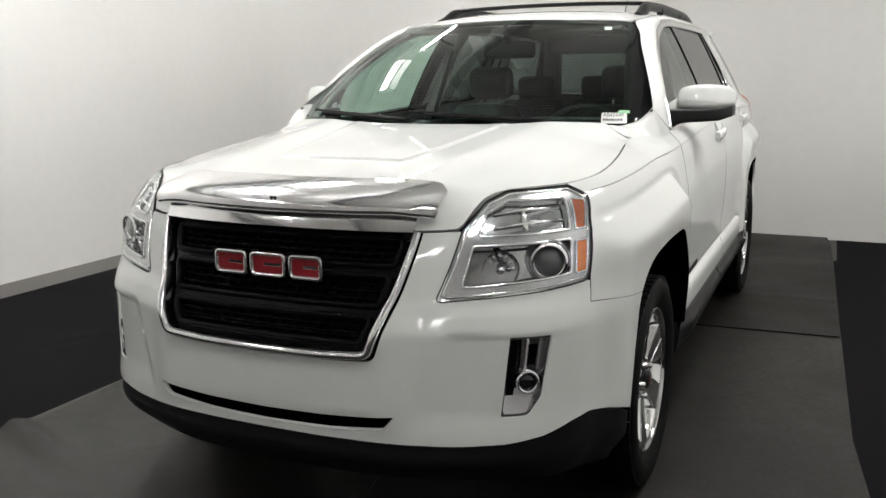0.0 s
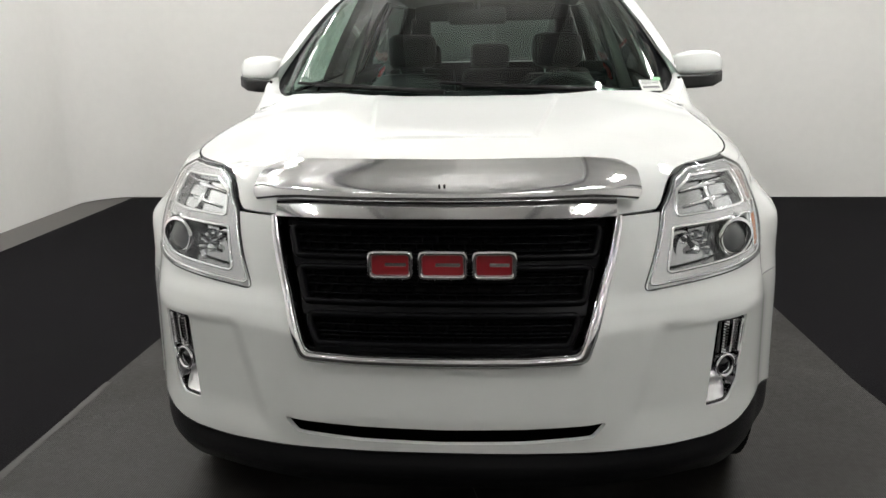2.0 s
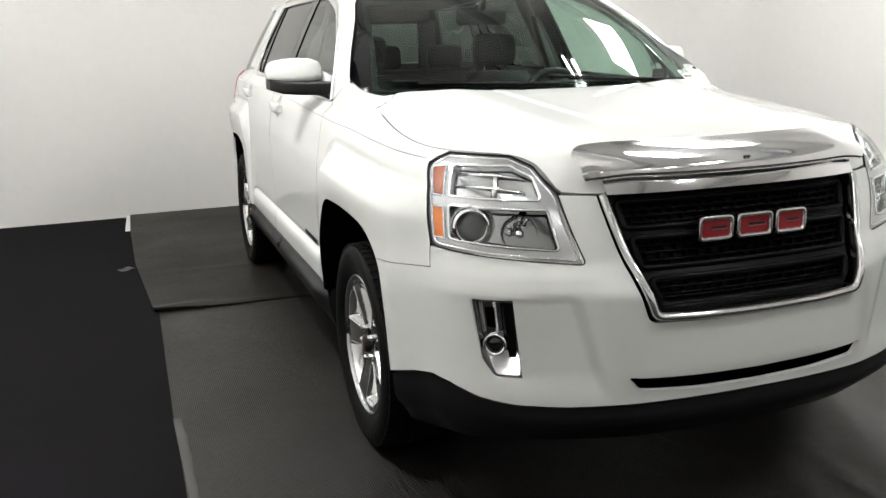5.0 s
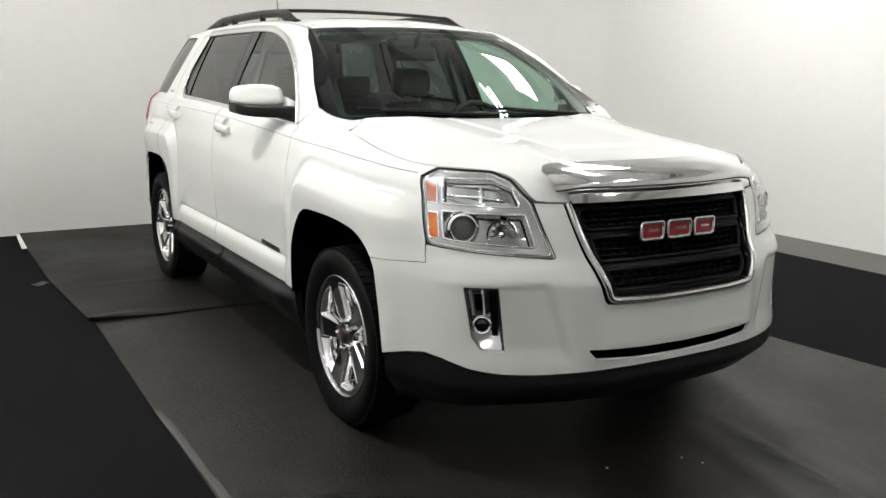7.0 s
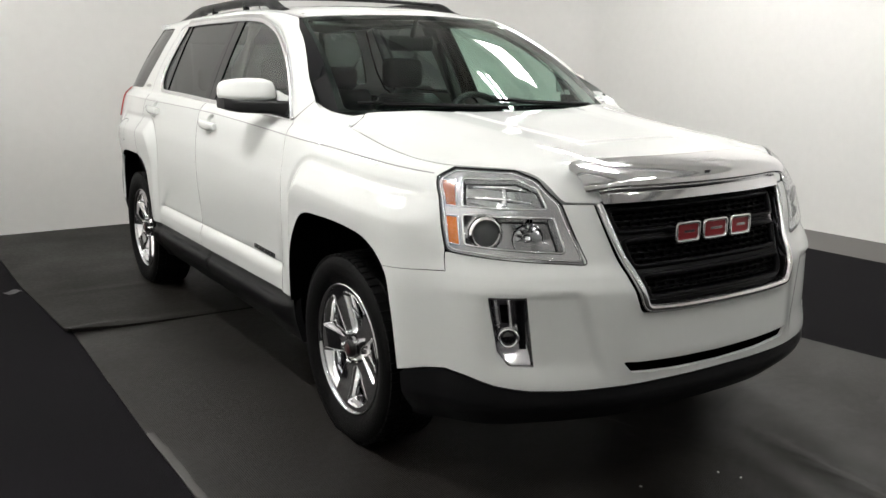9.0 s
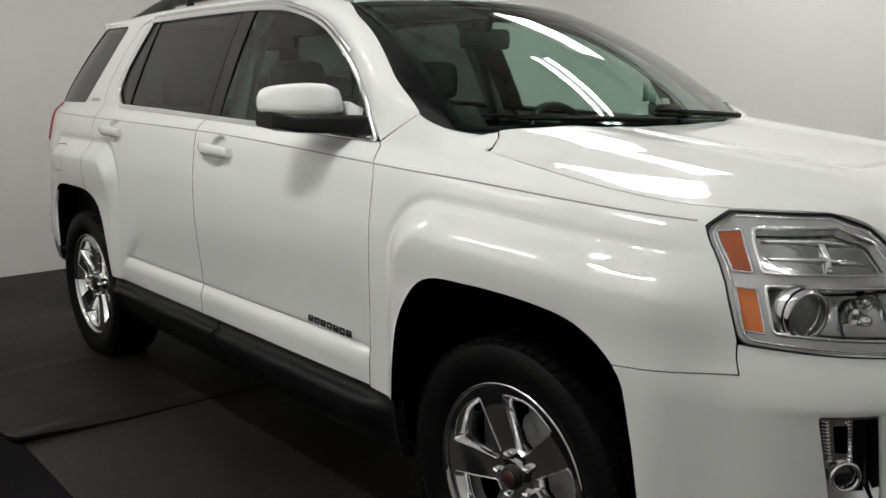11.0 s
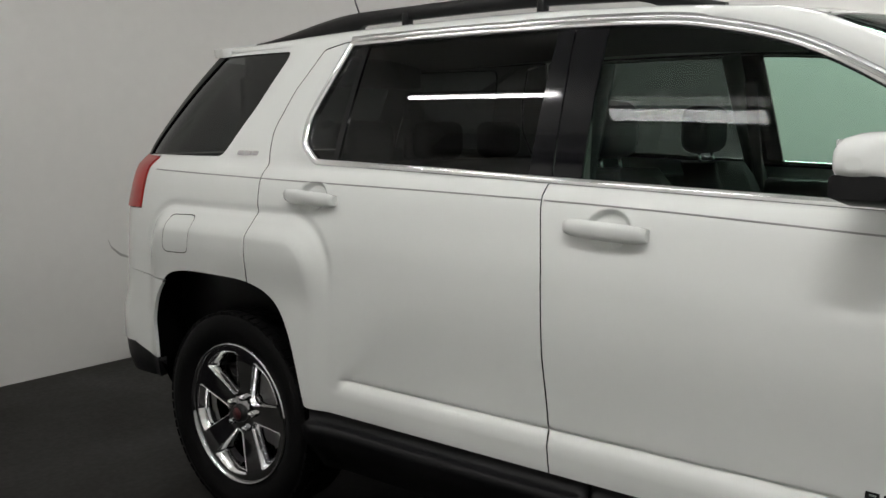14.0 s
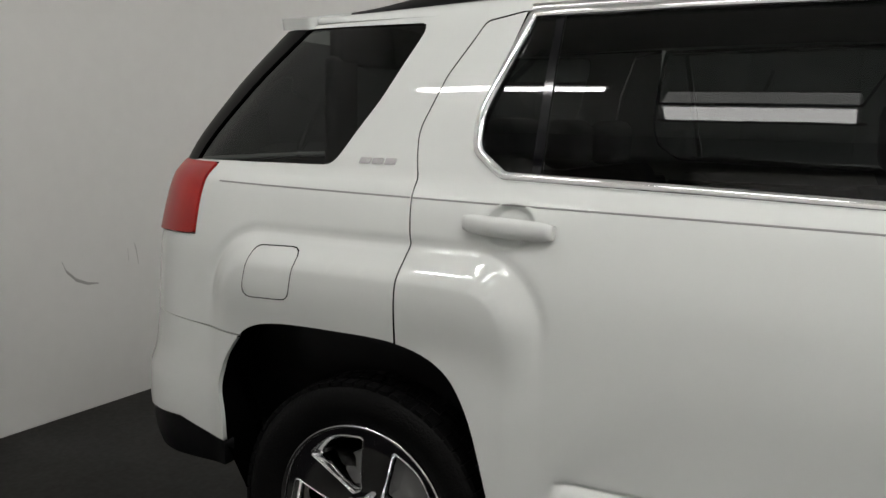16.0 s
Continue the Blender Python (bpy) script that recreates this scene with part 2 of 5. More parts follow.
def skin(name, outer, fn, mat, parent, holes=(), step=0.03, depth=0.012, label="", centre=CENTRE, rim=None, creases=()):
    """A panel: the region of fn's surface inside a loop, with openings, and edges turned in by depth."""
    loops = [dense(l, step * 0.6) for l in (outer, *holes)]
    lo, hi = loops[0].min(0), loops[0].max(0)
    g = np.stack(np.meshgrid(np.arange(lo[0] + step * 0.5, hi[0], step), np.arange(lo[1] + step * 0.5, hi[1], step)), -1).reshape(-1, 2)
    keep = inside(g, loops[0])
    for l in loops[1:]:
        keep &= ~inside(g, l)
    g = g[keep]
    edge = np.concatenate(loops)
    runs = []
    for c in creases:
        c = dense(c, step, closed=False)
        ok = inside(c, loops[0])
        for l in loops[1:]:
            ok &= ~inside(c, l)
        ok &= np.array([np.min(np.abs(edge - p).max(1)) for p in c]) > step * 0.25
        runs.append(c[ok])
    if runs:
        run_pts = np.concatenate(runs)
        if len(g) and len(run_pts):
            g = g[np.array([np.min(np.abs(run_pts - p).max(1)) for p in g]) > step * 0.4]
    if len(g):
        near = np.array([np.min(np.abs(edge - p).max(1)) for p in g])
        g = g[near > step * 0.3]
    pts = np.concatenate([edge, *runs, g])
    links, at = [], 0
    for l in loops:
        links += [(at + i, at + (i + 1) % len(l)) for i in range(len(l))]
        at += len(l)
    for c in runs:
        links += [(at + i, at + i + 1) for i in range(len(c) - 1) if np.linalg.norm(c[i + 1] - c[i]) < step * 1.5]
        at += len(c)
    v2, _, tris, *_ = geometry.delaunay_2d_cdt([Vector(p) for p in pts], links, [], 1, 1e-6)
    v2 = np.array([tuple(v) for v in v2])
    tri = np.array(tris)
    mid = v2[tri].mean(1)
    keep = inside(mid, loops[0])
    for l in loops[1:]:
        keep &= ~inside(mid, l)
    tris = tri[keep].tolist()
    p3 = fn(v2[:, 0], v2[:, 1])
    n3 = normals_of(fn, v2[:, 0], v2[:, 1])
    if ((p3 - centre) * n3).sum() < 0:
        n3 = -n3
    verts, norms, faces = [*p3], [*n3], []
    for t in tris:
        a, b, c = t
        if np.cross(p3[b] - p3[a], p3[c] - p3[a]) @ n3[a] < 0:
            t = (a, c, b)
        faces.append(tuple(t))
    front = len(faces)
    if depth:
        for j, l in enumerate(loops):
            q = fn(l[:, 0], l[:, 1])
            n = normals_of(fn, l[:, 0], l[:, 1])
            turn = np.sign((l[:, 0] * np.roll(l[:, 1], -1) - l[:, 1] * np.roll(l[:, 0], -1)).sum()) * (-1 if j else 1)
            if (n * n3[[int(np.argmin(((v2 - p) ** 2).sum(1))) for p in l]]).sum() < 0:
                n, turn = -n, -turn
            side = turn * np.cross(np.roll(q, -1, axis=0) - np.roll(q, 1, axis=0), n)
            side /= np.linalg.norm(side, axis=1, keepdims=True) + 1e-12
            k, s = len(verts), len(l)
            verts += [*q, *(q - n * depth)]
            norms += [*side, *side]
            for i in range(s):
                f = (k + i, k + (i + 1) % s, k + s + (i + 1) % s, k + s + i)
                faces.append(f if np.cross(verts[f[1]] - verts[f[0]], verts[f[3]] - verts[f[0]]) @ side[i] > 0 else f[::-1])
    me = bpy.data.meshes.new(name)
    me.from_pydata([tuple(v) for v in verts], [], faces)
    me.materials.append(mat)
    if rim:
        me.materials.append(rim)
        for i, f in enumerate(me.polygons):
            f.material_index = int(i >= front)
    me.shade_smooth()
    me.normals_split_custom_set_from_vertices([tuple(n) for n in norms])
    return part(name, me, mat, parent, label)


def lift(fn, d, centre=CENTRE):
    """The surface of fn moved outward by d."""
    def f(a, b):
        a, b = np.asarray(a, float), np.asarray(b, float)
        p, n = fn(a, b), normals_of(fn, a, b)
        s = np.where(((p - centre) * n).sum(-1, keepdims=True) < 0, -1.0, 1.0)
        return p + s * n * d
    return f


def bead(name, path, fn, width, height, mat, parent, closed=False, step=0.02, label="", sink=0.003):
    """A raised strip that follows a path over fn's surface."""
    l = dense(path, step, closed)
    q, n = fn(l[:, 0], l[:, 1]), normals_of(fn, l[:, 0], l[:, 1])
    if ((q - CENTRE) * n).sum() < 0:
        n = -n
    d = np.roll(q, -1, axis=0) - np.roll(q, 1, axis=0)
    if not closed:
        d[0], d[-1] = q[1] - q[0], q[-1] - q[-2]
    s = np.cross(n, d)
    s /= np.linalg.norm(s, axis=1, keepdims=True) + 1e-12
    prof = [(-0.5, -sink), (-0.5, height * 0.45), (-0.34, height * 0.9), (0, height), (0.34, height * 0.9), (0.5, height * 0.45), (0.5, -sink)]
    rings = [[tuple(p + t * a * width + m * b) for a, b in prof] for p, t, m in zip(q, s, n)]
    return part(name, loft(rings, ring_closed=False, closed=closed), mat, parent, label)


def loft(rings, ring_closed=True, closed=False, cap=True):
    """A bmesh through rings of equally many points."""
    bm = bmesh.new()
    vs = [[bm.verts.new(p) for p in r] for r in rings]
    k = len(rings[0])
    for i in range(len(vs) if closed else len(vs) - 1):
        a, b = vs[i], vs[(i + 1) % len(vs)]
        for j in range(k if ring_closed else k - 1):
            bm.faces.new((a[j], a[(j + 1) % k], b[(j + 1) % k], b[j]))
    if cap and not closed and ring_closed:
        bm.faces.new(vs[0][::-1])
        bm.faces.new(vs[-1])
    bmesh.ops.recalc_face_normals(bm, faces=bm.faces)
    for f in bm.faces:
        f.smooth = len(f.verts) == 4
    return bm


def tube(path, r, n=10, closed=False):
    """A round bar along a path; r may be a number or one for each point."""
    path = [Vector(p) for p in path]
    rings = []
    for i, p in enumerate(path):
        a, b = path[max(i - 1, 0)], path[min(i + 1, len(path) - 1)]
        if closed:
            a, b = path[i - 1], path[(i + 1) % len(path)]
        d = (b - a).normalized()
        up = Vector((0, 0, 1)) if abs(d.z) < 0.9 else Vector((1, 0, 0))
        s = d.cross(up).normalized()
        t = s.cross(d)
        rr = r[i] if isinstance(r, (list, tuple)) else r
        rings.append([p + (s * math.cos(w) + t * math.sin(w)) * rr for w in (2 * math.pi * j / n for j in range(n))])
    return loft(rings, closed=closed)


def box(c, s, bevel=0.0, seg=2, m=None):
    bm = bmesh.new()
    bmesh.ops.create_cube(bm, size=1)
    bmesh.ops.scale(bm, vec=s, verts=bm.verts)
    if bevel:
        bmesh.ops.bevel(bm, geom=bm.edges[:], offset=bevel, segments=seg, profile=0.5, affect="EDGES")
        for f in bm.faces:
            f.smooth = True
    if m is not None:
        bmesh.ops.transform(bm, matrix=m, verts=bm.verts)
    bmesh.ops.translate(bm, vec=c, verts=bm.verts)
    return bm


def join(*parts):
    bm = bmesh.new()
    for p in parts:
        me = bpy.data.meshes.new("tmp")
        p.to_mesh(me)
        p.free()
        bm.from_mesh(me)
        bpy.data.meshes.remove(me)
    return bm


def lathe(profile, n=48, axis="x", at=(0, 0, 0)):
    """A turned body: profile of (along the axis, radius)."""
    rings = []
    for i in range(n):
        w = 2 * math.pi * i / n
        c, s = math.cos(w), math.sin(w)
        rings.append([{"x": (a, r * c, r * s), "y": (r * c, a, r * s), "z": (r * c, r * s, a)}[axis] for a, r in profile])
    bm = loft(rings, ring_closed=False, closed=True)
    bmesh.ops.remove_doubles(bm, verts=bm.verts, dist=1e-5)
    bmesh.ops.recalc_face_normals(bm, faces=bm.faces)
    for f in bm.faces:
        f.smooth = True
    bmesh.ops.translate(bm, vec=at, verts=bm.verts)
    return bm

# ---- the room ----
XL, XR, YB, YF, HW = -3.74, 4.3, 4.98, -9.0, 4.2


def structure(name, bm, mat, label):
    ob = part(name, bm, mat, None)
    return tagged(ob, label, name.split("_")[0], kind="structure")


structure("floor", box(((XL + XR) / 2, (YB + YF) / 2, -0.06), (XR - XL + 0.4, YB - YF + 0.4, 0.10)), CONCRETE, "bare grey concrete workshop floor")
structure("wall_back", box(((XL + XR) / 2, YB + 0.08, HW / 2 - 0.05), (XR - XL + 0.4, 0.16, HW + 0.1)), WALL, "smooth white painted wall behind the car")
structure("wall_west", box((XL - 0.08, (YB + YF) / 2 - 0.002, HW / 2 - 0.05), (0.16, YB - YF, HW + 0.1)), WALL, "smooth white painted side wall")
structure("wall_east", box((XR + 0.08, (YB + YF) / 2 - 0.002, HW / 2 - 0.05), (0.16, YB - YF, HW + 0.1)), WALL, "smooth white painted side wall")
# unseen wall, added to bounce light and show in the chrome
structure("wall_front", box(((XL + XR) / 2, YF - 0.08, HW / 2 - 0.05), (XR - XL + 0.4, 0.16, HW + 0.1)), WALL, "unseen white wall added to close the front of the bay")


def cove(name, x, y, sx, sy, r=0.55):
    """A rounded wall corner from floor to ceiling."""
    arc = [(x + sx * r * (1 - math.cos(w)), y + sy * r * (1 - math.sin(w))) for w in np.linspace(0, math.pi / 2, 17)]
    tip = [(x + sx * 0.002, y + sy * r * 1.15)] + arc[1:-1] + [(x + sx * r * 1.15, y + sy * 0.002)]
    ob = part(name, loft([[(px, py, z) for px, py in tip] for z in (0.0, HW)], ring_closed=False), WALL, None)
    tagged(ob, "smooth white painted rounded wall corner", "wall", kind="structure")


cove("wall_corner_1", XL, YB, 1, -1)
cove("wall_corner_2", XR, YB, -1, -1)
structure("ceiling", box(((XL + XR) / 2, (YB + YF) / 2, HW + 0.06), (XR - XL + 0.4, YB - YF + 0.4, 0.12)), CEIL, "dim white painted ceiling deck of the bay")


def sheet(name, loop, thick, mat, label, wave=None, step=0.06):
    """A flexible mat lying on the floor, with its own thickness and ripples."""
    def fn(a, b):
        z = thick + 0.0 * a
        for ripple in wave or ():
            z = z + ripple(a, b)
        return np.stack([a, b, z], -1)
    ob = skin(name, loop, fn, mat, None, step=step, depth=thick, centre=np.array([0, 1, -9.0]))
    return tagged(ob, label, "floor mat")


def ridge(x0, y0, x1, y1, h, w):
    """A fold running from one point to another, dying out at its far end."""
    d = np.array([x1 - x0, y1 - y0])
    n = np.linalg.norm(d)
    d = d / n

    def f(a, b):
        s = (a - x0) * d[0] + (b - y0) * d[1]
        t = -(a - x0) * d[1] + (b - y0) * d[0]
        return h * np.exp(-(t / w) ** 2) * (1 - smooth(n * 0.3, n, s)) * smooth(-0.15, 0.0, s)
    return f


def lip(y0, h, w):
    return lambda a, b: h * np.exp(-((b - y0) / w) ** 2) * (0.55 + 0.45 * np.sin(a * 5.1 + 1.0))


sheet("black_mat", [(-3.37, -4.5), (-1.50, -4.5), (-1.50, 4.90), (-3.34, 4.86)], 0.006, BLACKMAT, "black carpet mat between the wall and the car mat", step=0.07,
      wave=[ridge(-2.30, 0.44, -1.95, 0.83, 0.007, 0.04), ridge(-2.20, 0.20, -1.98, 0.75, 0.005, 0.03)])
sheet("black_mat", [(1.40, -4.5), (3.62, -4.5), (3.55, 4.88), (1.415, 4.90), (1.425, 4.05), (1.30, 3.9)], 0.006, BLACKMAT, "black carpet mat between the wall and the car mat", step=0.2)
sheet("ribbed_mat", rounded([(-1.51, -4.5), (1.72, -4.5), (1.70, -1.2), (1.58, 0.1), (1.528, 0.585), (1.503, 1.24), (1.45, 2.6), (-1.50, 2.6), (-1.52, 0.5)], 0.02), 0.011, RIBMAT, "grey ribbed rubber mat under the front of the car",
      wave=[ridge(-1.6, -0.52, -0.75, -0.85, 0.03, 0.05), ridge(0.20, -1.95, 0.50, -0.50, 0.022, 0.035), ridge(0.00, -1.75, 0.36, -0.55, 0.012, 0.05), ridge(0.42, -2.1, 0.62, -0.7, 0.008, 0.06)], step=0.04)
EDGE_WEAR = material("worn_mat_edge", (0.055, 0.053, 0.050), 0.7, spread=0.5, scale=9)
for x0, x1, w in ((-1.508, -1.518, .034),):
    rows = [((x0 + (x1 - x0) * t) + .006 * math.sin(17 * t), -4.48 + 4.9 * t) for t in np.linspace(0, 1, 60)]
    strip = part("mat_edging", loft([[(x, y, .0125), (x + w * .2, y, .0145), (x + w * (.9 + .12 * math.sin(9 * y) + .08 * math.sin(31 * y)), y, .0128)] for x, y in rows], ring_closed=False), EDGE_WEAR, None)
    tagged(strip, "pale worn cut edge strip along the ribbed mat", "mat edging")
sheet("grey_mat", rounded([(-1.53, 1.90), (-1.1, 1.868), (-0.3, 1.872), (0.5, 1.925), (1.472, 1.965), (1.405, 3.95), (1.374, 4.65), (1.34, 4.95), (-1.62, 4.95), (-1.60, 3.1)], 0.03), 0.016, GREYMAT, "grey smooth rubber mat under the rear wheels, its edge curling",
      wave=[lip(1.90, 0.008, 0.06), ridge(-1.6, 1.9, -1.1, 1.98, 0.02, 0.06), lip(2.75, 0.004, 0.05)], step=0.04)


def strip_light(x, y, length, along, z, tubes=(-0.075, 0.075), mat=None):
    """A ceiling fixture with its steel tray and tubes."""
    ob = thing("strip_light", "steel ceiling fixture with two lit fluorescent tubes" if len(tubes) > 1 else "narrow steel ceiling fixture with one lit fluorescent tube", "ceiling light", (x, y, z), "ceiling lights")
    wide = 0.26 if len(tubes) > 1 else 0.05
    sx, sy = (length, wide) if along == "x" else (wide, length)
    part("tray", box((0, 0, 0.05), (sx, sy, 0.06), 0.012), STEEL, ob)
    for s in tubes:
        a, b = ((-length / 2 + 0.03, s, 0), (length / 2 - 0.03, s, 0)) if along == "x" else ((s, -length / 2 + 0.03, 0), (s, length / 2 - 0.03, 0))
        # paired tubes are thicker than life, standing in for bloom round the light
        part("tube", tube([a, b], 0.019 if len(tubes) == 1 else 0.028, 12), mat or LAMP, ob, "glowing white fluorescent tube")
    part("hanger", box((0, 0, (HW - z) / 2 + 0.075), (0.03, 0.03, HW - z - 0.01)), STEEL, ob)
    return ob


# the added fill fixtures are built like the others
for lx, ly in LIGHTS:
    strip_light(lx, ly, 1.22, "y", LIGHT_Z, (0.0,) if lx < 0 else (-0.08, 0.08), LAMP_FILL if -6 < ly < -5 else LAMP_REAR if ly > 3 else LAMP_FAR if ly < -8 else LAMP_EAST if ly < -2 and lx < 0 else LAMP_FRONT if ly < -2 else LAMP_WEST if lx < 0 else LAMP_EAST)

panel = thing("panel_light", "white boxed ceiling light with a softly lit diffuser", "ceiling light", (-2.40, 2.43, 3.59))
part("housing", box((0, 0, 0.055), (0.16, 0.97, 0.21), 0.02), WALL, panel)
part("diffuser", box((0, 0, -0.056), (0.14, 0.93, 0.02), 0.006), LAMP_PANEL, panel, "softly glowing white diffuser")
part("side_diffuser", box((0.083, 0, 0.068), (0.006, 0.95, 0.160), 0.002), LAMP_SIDE, panel, "dimly glowing side of the light box")
for z in (-0.036, -0.021):
    part("trim_bar", box((0.086, 0, z), (0.010, 0.98, 0.006)), PLASTIC, panel, "thin black trim bar")
part("lip", box((-0.078, 0, -0.062), (0.016, 1.02, 0.030), 0.004), PLASTIC, panel, "black lower lip")
for y in (-0.49, 0.49):
    part("strut", tube([(0.09, y, -0.04), (0.12, y * 1.25, 0.60)], 0.008, 8), PLASTIC, panel, "slim black slanting strut")
part("hanger", box((0, 0, 0.34), (0.02, 0.02, 0.54)), STEEL, panel)
flood = thing("flood_panel", "broad white boxed ceiling light with a bright lit diffuser", "ceiling light", (2.65, 2.35, 3.52))
part("housing", box((0, 0, 0.02), (0.54, 1.36, 0.14), 0.02), WALL, flood)
part("diffuser", box((0, 0, -0.056), (0.48, 1.30, 0.02), 0.006), LAMP_FLOOD, flood, "bright glowing white diffuser")
part("hanger", box((0, 0, 0.375), (0.02, 0.02, 0.61)), STEEL, flood)
for bx in (-3.3, -1.2, 0.9, 3.0):
    beam = tagged(part("ceiling_beam", box((bx, (YB + YF) / 2, HW - 0.16), (0.10, YB - YF - 0.1, 0.31), 0.01), STEEL, None), "grey painted steel beam under the ceiling", "beam", "ceiling beams")


DUSTY = material("dusty_paper", (0.10, 0.10, 0.10), 0.8, spread=0.3, scale=60)


def scrap(x, y, turn):
    bm = loft([[(a, b, .010 + .008 * math.sin(9 * a + 5 * b)) for b in (-.03, 0, .035)] for a in (-.045, -.01, .03, .05)], ring_closed=False)
    for v in bm.verts:
        v.co.z += .004 * math.sin(v.co.x * 80)
    ob = part("paper_scrap", bm, DUSTY, None)
    ob.location, ob.rotation_euler = (x, y, .004), (0, 0, turn)
    tagged(ob, "small crumpled pale paper scrap on the black mat", "litter")


scrap(-1.66, 2.97, .5)
strip = part("paper_strip", loft([[(-1.650 + .02 * t, 4.20 + .70 * t, .019), (-1.635 + .03 * t * t, 4.20 + .70 * t, .022 + .004 * math.sin(9 * t)), (-1.612 + .010 * t, 4.20 + .70 * t, .0205)] for t in np.linspace(0, 1, 8)], ring_closed=False), PAPER, None)
tagged(strip, "torn strip of white paper at the mat edge", "litter")
for cx, cy, turn in ((0.077, -1.02, .3), (0.045, -0.951, 1.2), (-0.254, -0.885, 2.2)):
    crumb = part("crumb", box((0, 0, 0), (.009, .006, .004), .0015), PAPER, None)
    crumb.location, crumb.rotation_euler = (cx, cy, .0135), (0, 0, turn)
    tagged(crumb, "tiny pale crumb of dirt on the ribbed mat", "litter", "crumbs on the mat")
CHALK = material("pale_scratch", (0.16, 0.16, 0.155), 0.7, spread=0.3, scale=60)
scratch = part("scratch_mark", loft([[(0.033 + 0.040 * t, -0.358 + -0.154 * t, .0135), (0.033 + 0.040 * t, -0.358 + -0.154 * t + .006 * math.sin(math.pi * t) + .002, .0140)] for t in np.linspace(0, 1, 7)], ring_closed=False), CHALK, None)
tagged(scratch, "pale scratch on the ribbed rubber mat", "scuff")
SCUFF = material("wall_scuff", (0.36, 0.355, 0.34), 0.8, spread=0.2, scale=40)
for pts, w in ((((-.04, .70), (-.02, .655), (.03, .61), (.09, .585), (.15, .578)), .008), (((.365, .745), (.378, .70), (.388, .64)), .010), (((.325, .72), (.33, .66)), .006)):
    mark = part("scuff_mark", loft([[(x, YB - .0005, z - w * k), (x, YB - .002, z), (x, YB - .0005, z + w * k)] for (x, z), k in zip(pts, np.sin(np.linspace(.35, 2.8, len(pts))))], ring_closed=False), SCUFF, None)
    tagged(mark, "dark scuff mark rubbed on the white wall", "scuff")

# ---- the car's surfaces ----
BASE = np.array([(0, -.945), (.2, -.94), (.36, -.92), (.5, -.878), (.62, -.825), (.72, -.758), (.80, -.655), (.855, -.515), (.885, -.35), (.898, -.15), (.903, .1),
                 (.905, .5), (.905, 1.4), (.905, 2.3), (.9, 2.8), (.89, 3.15), (.868, 3.42), (.83, 3.58), (.74, 3.71), (.55, 3.78), (.28, 3.81), (0, 3.82)])


def plan_line():
    p = np.vstack([BASE[1] * [-1, 1], BASE, BASE[-2] * [-1, 1]])
    out = []
    for i in range(1, len(p) - 2):
        a, b, c, d = p[i - 1:i + 3]
        t0, t1 = 0, math.sqrt(np.linalg.norm(b - a))
        t2 = t1 + math.sqrt(np.linalg.norm(c - b))
        t3 = t2 + math.sqrt(np.linalg.norm(d - c))
        for t in np.linspace(t1, t2, 24, endpoint=False):
            e, f, g = (t1 - t) / (t1 - t0) * a + (t - t0) / (t1 - t0) * b, (t2 - t) / (t2 - t1) * b + (t - t1) / (t2 - t1) * c, (t3 - t) / (t3 - t2) * c + (t - t2) / (t3 - t2) * d
            h, k = (t2 - t) / (t2 - t0) * e + (t - t0) / (t2 - t0) * f, (t3 - t) / (t3 - t1) * f + (t - t1) / (t3 - t1) * g
            out.append((t2 - t) / (t2 - t1) * h + (t - t1) / (t2 - t1) * k)
    return np.array(out + [p[-2]])


PLAN = plan_line()
ROUND = np.concatenate([[0], np.cumsum(np.hypot(*np.diff(PLAN, axis=0).T))])
NOSE = curve([(.14, .2), (.18, .11), (.22, .055), (.27, .022), (.33, .008), (.40, 0), (.5, .005), (.6, .005), (.69, .005), (.74, .022), (.79, .048), (.86, .066), (.957, .10), (1.0, .125), (1.05, .155), (1.1, .19), (1.7, .8)])
TAIL = curve([(.14, .2), (.3, .04), (.42, 0), (.6, 0), (.68, .03), (.9, .05), (1.02, .06), (1.2, .095), (1.4, .21), (1.58, .355), (1.7, .46)])
BELT = curve([(-1, 1.0), (-.5, 1.035), (.593, 1.097), (1.675, 1.143), (2.768, 1.159), (3.43, 1.17), (4, 1.18)])
DOOR = curve([(-1, -.12), (-.9, -.06), (-.8, -.025), (-.72, -.005), (-.66, 0), (-.56, 0), (-.35, -.003), (-.2, -.006), (-.1, -.022), (0, -.05), (.02, -.069), (.04, -.094), (.08, -.1105), (.12, -.1282), (.16, -.1465), (.20, -.1654), (.24, -.1850), (.28, -.2052), (.32, -.2260), (.36, -.2474), (.40, -.2694), (.44, -.2920), (.5, -.33), (.6, -.5)])
FENDER = curve([(-1, -.12), (-.9, -.06), (-.8, -.025), (-.72, -.005), (-.5, -.005), (-.35, -.005), (-.2, -.007), (-.1, -.022), (-.03, -.05), (0, -.072), (.03, -.12), (.05, -.155), (.07, -.21), (.6, -.9)])


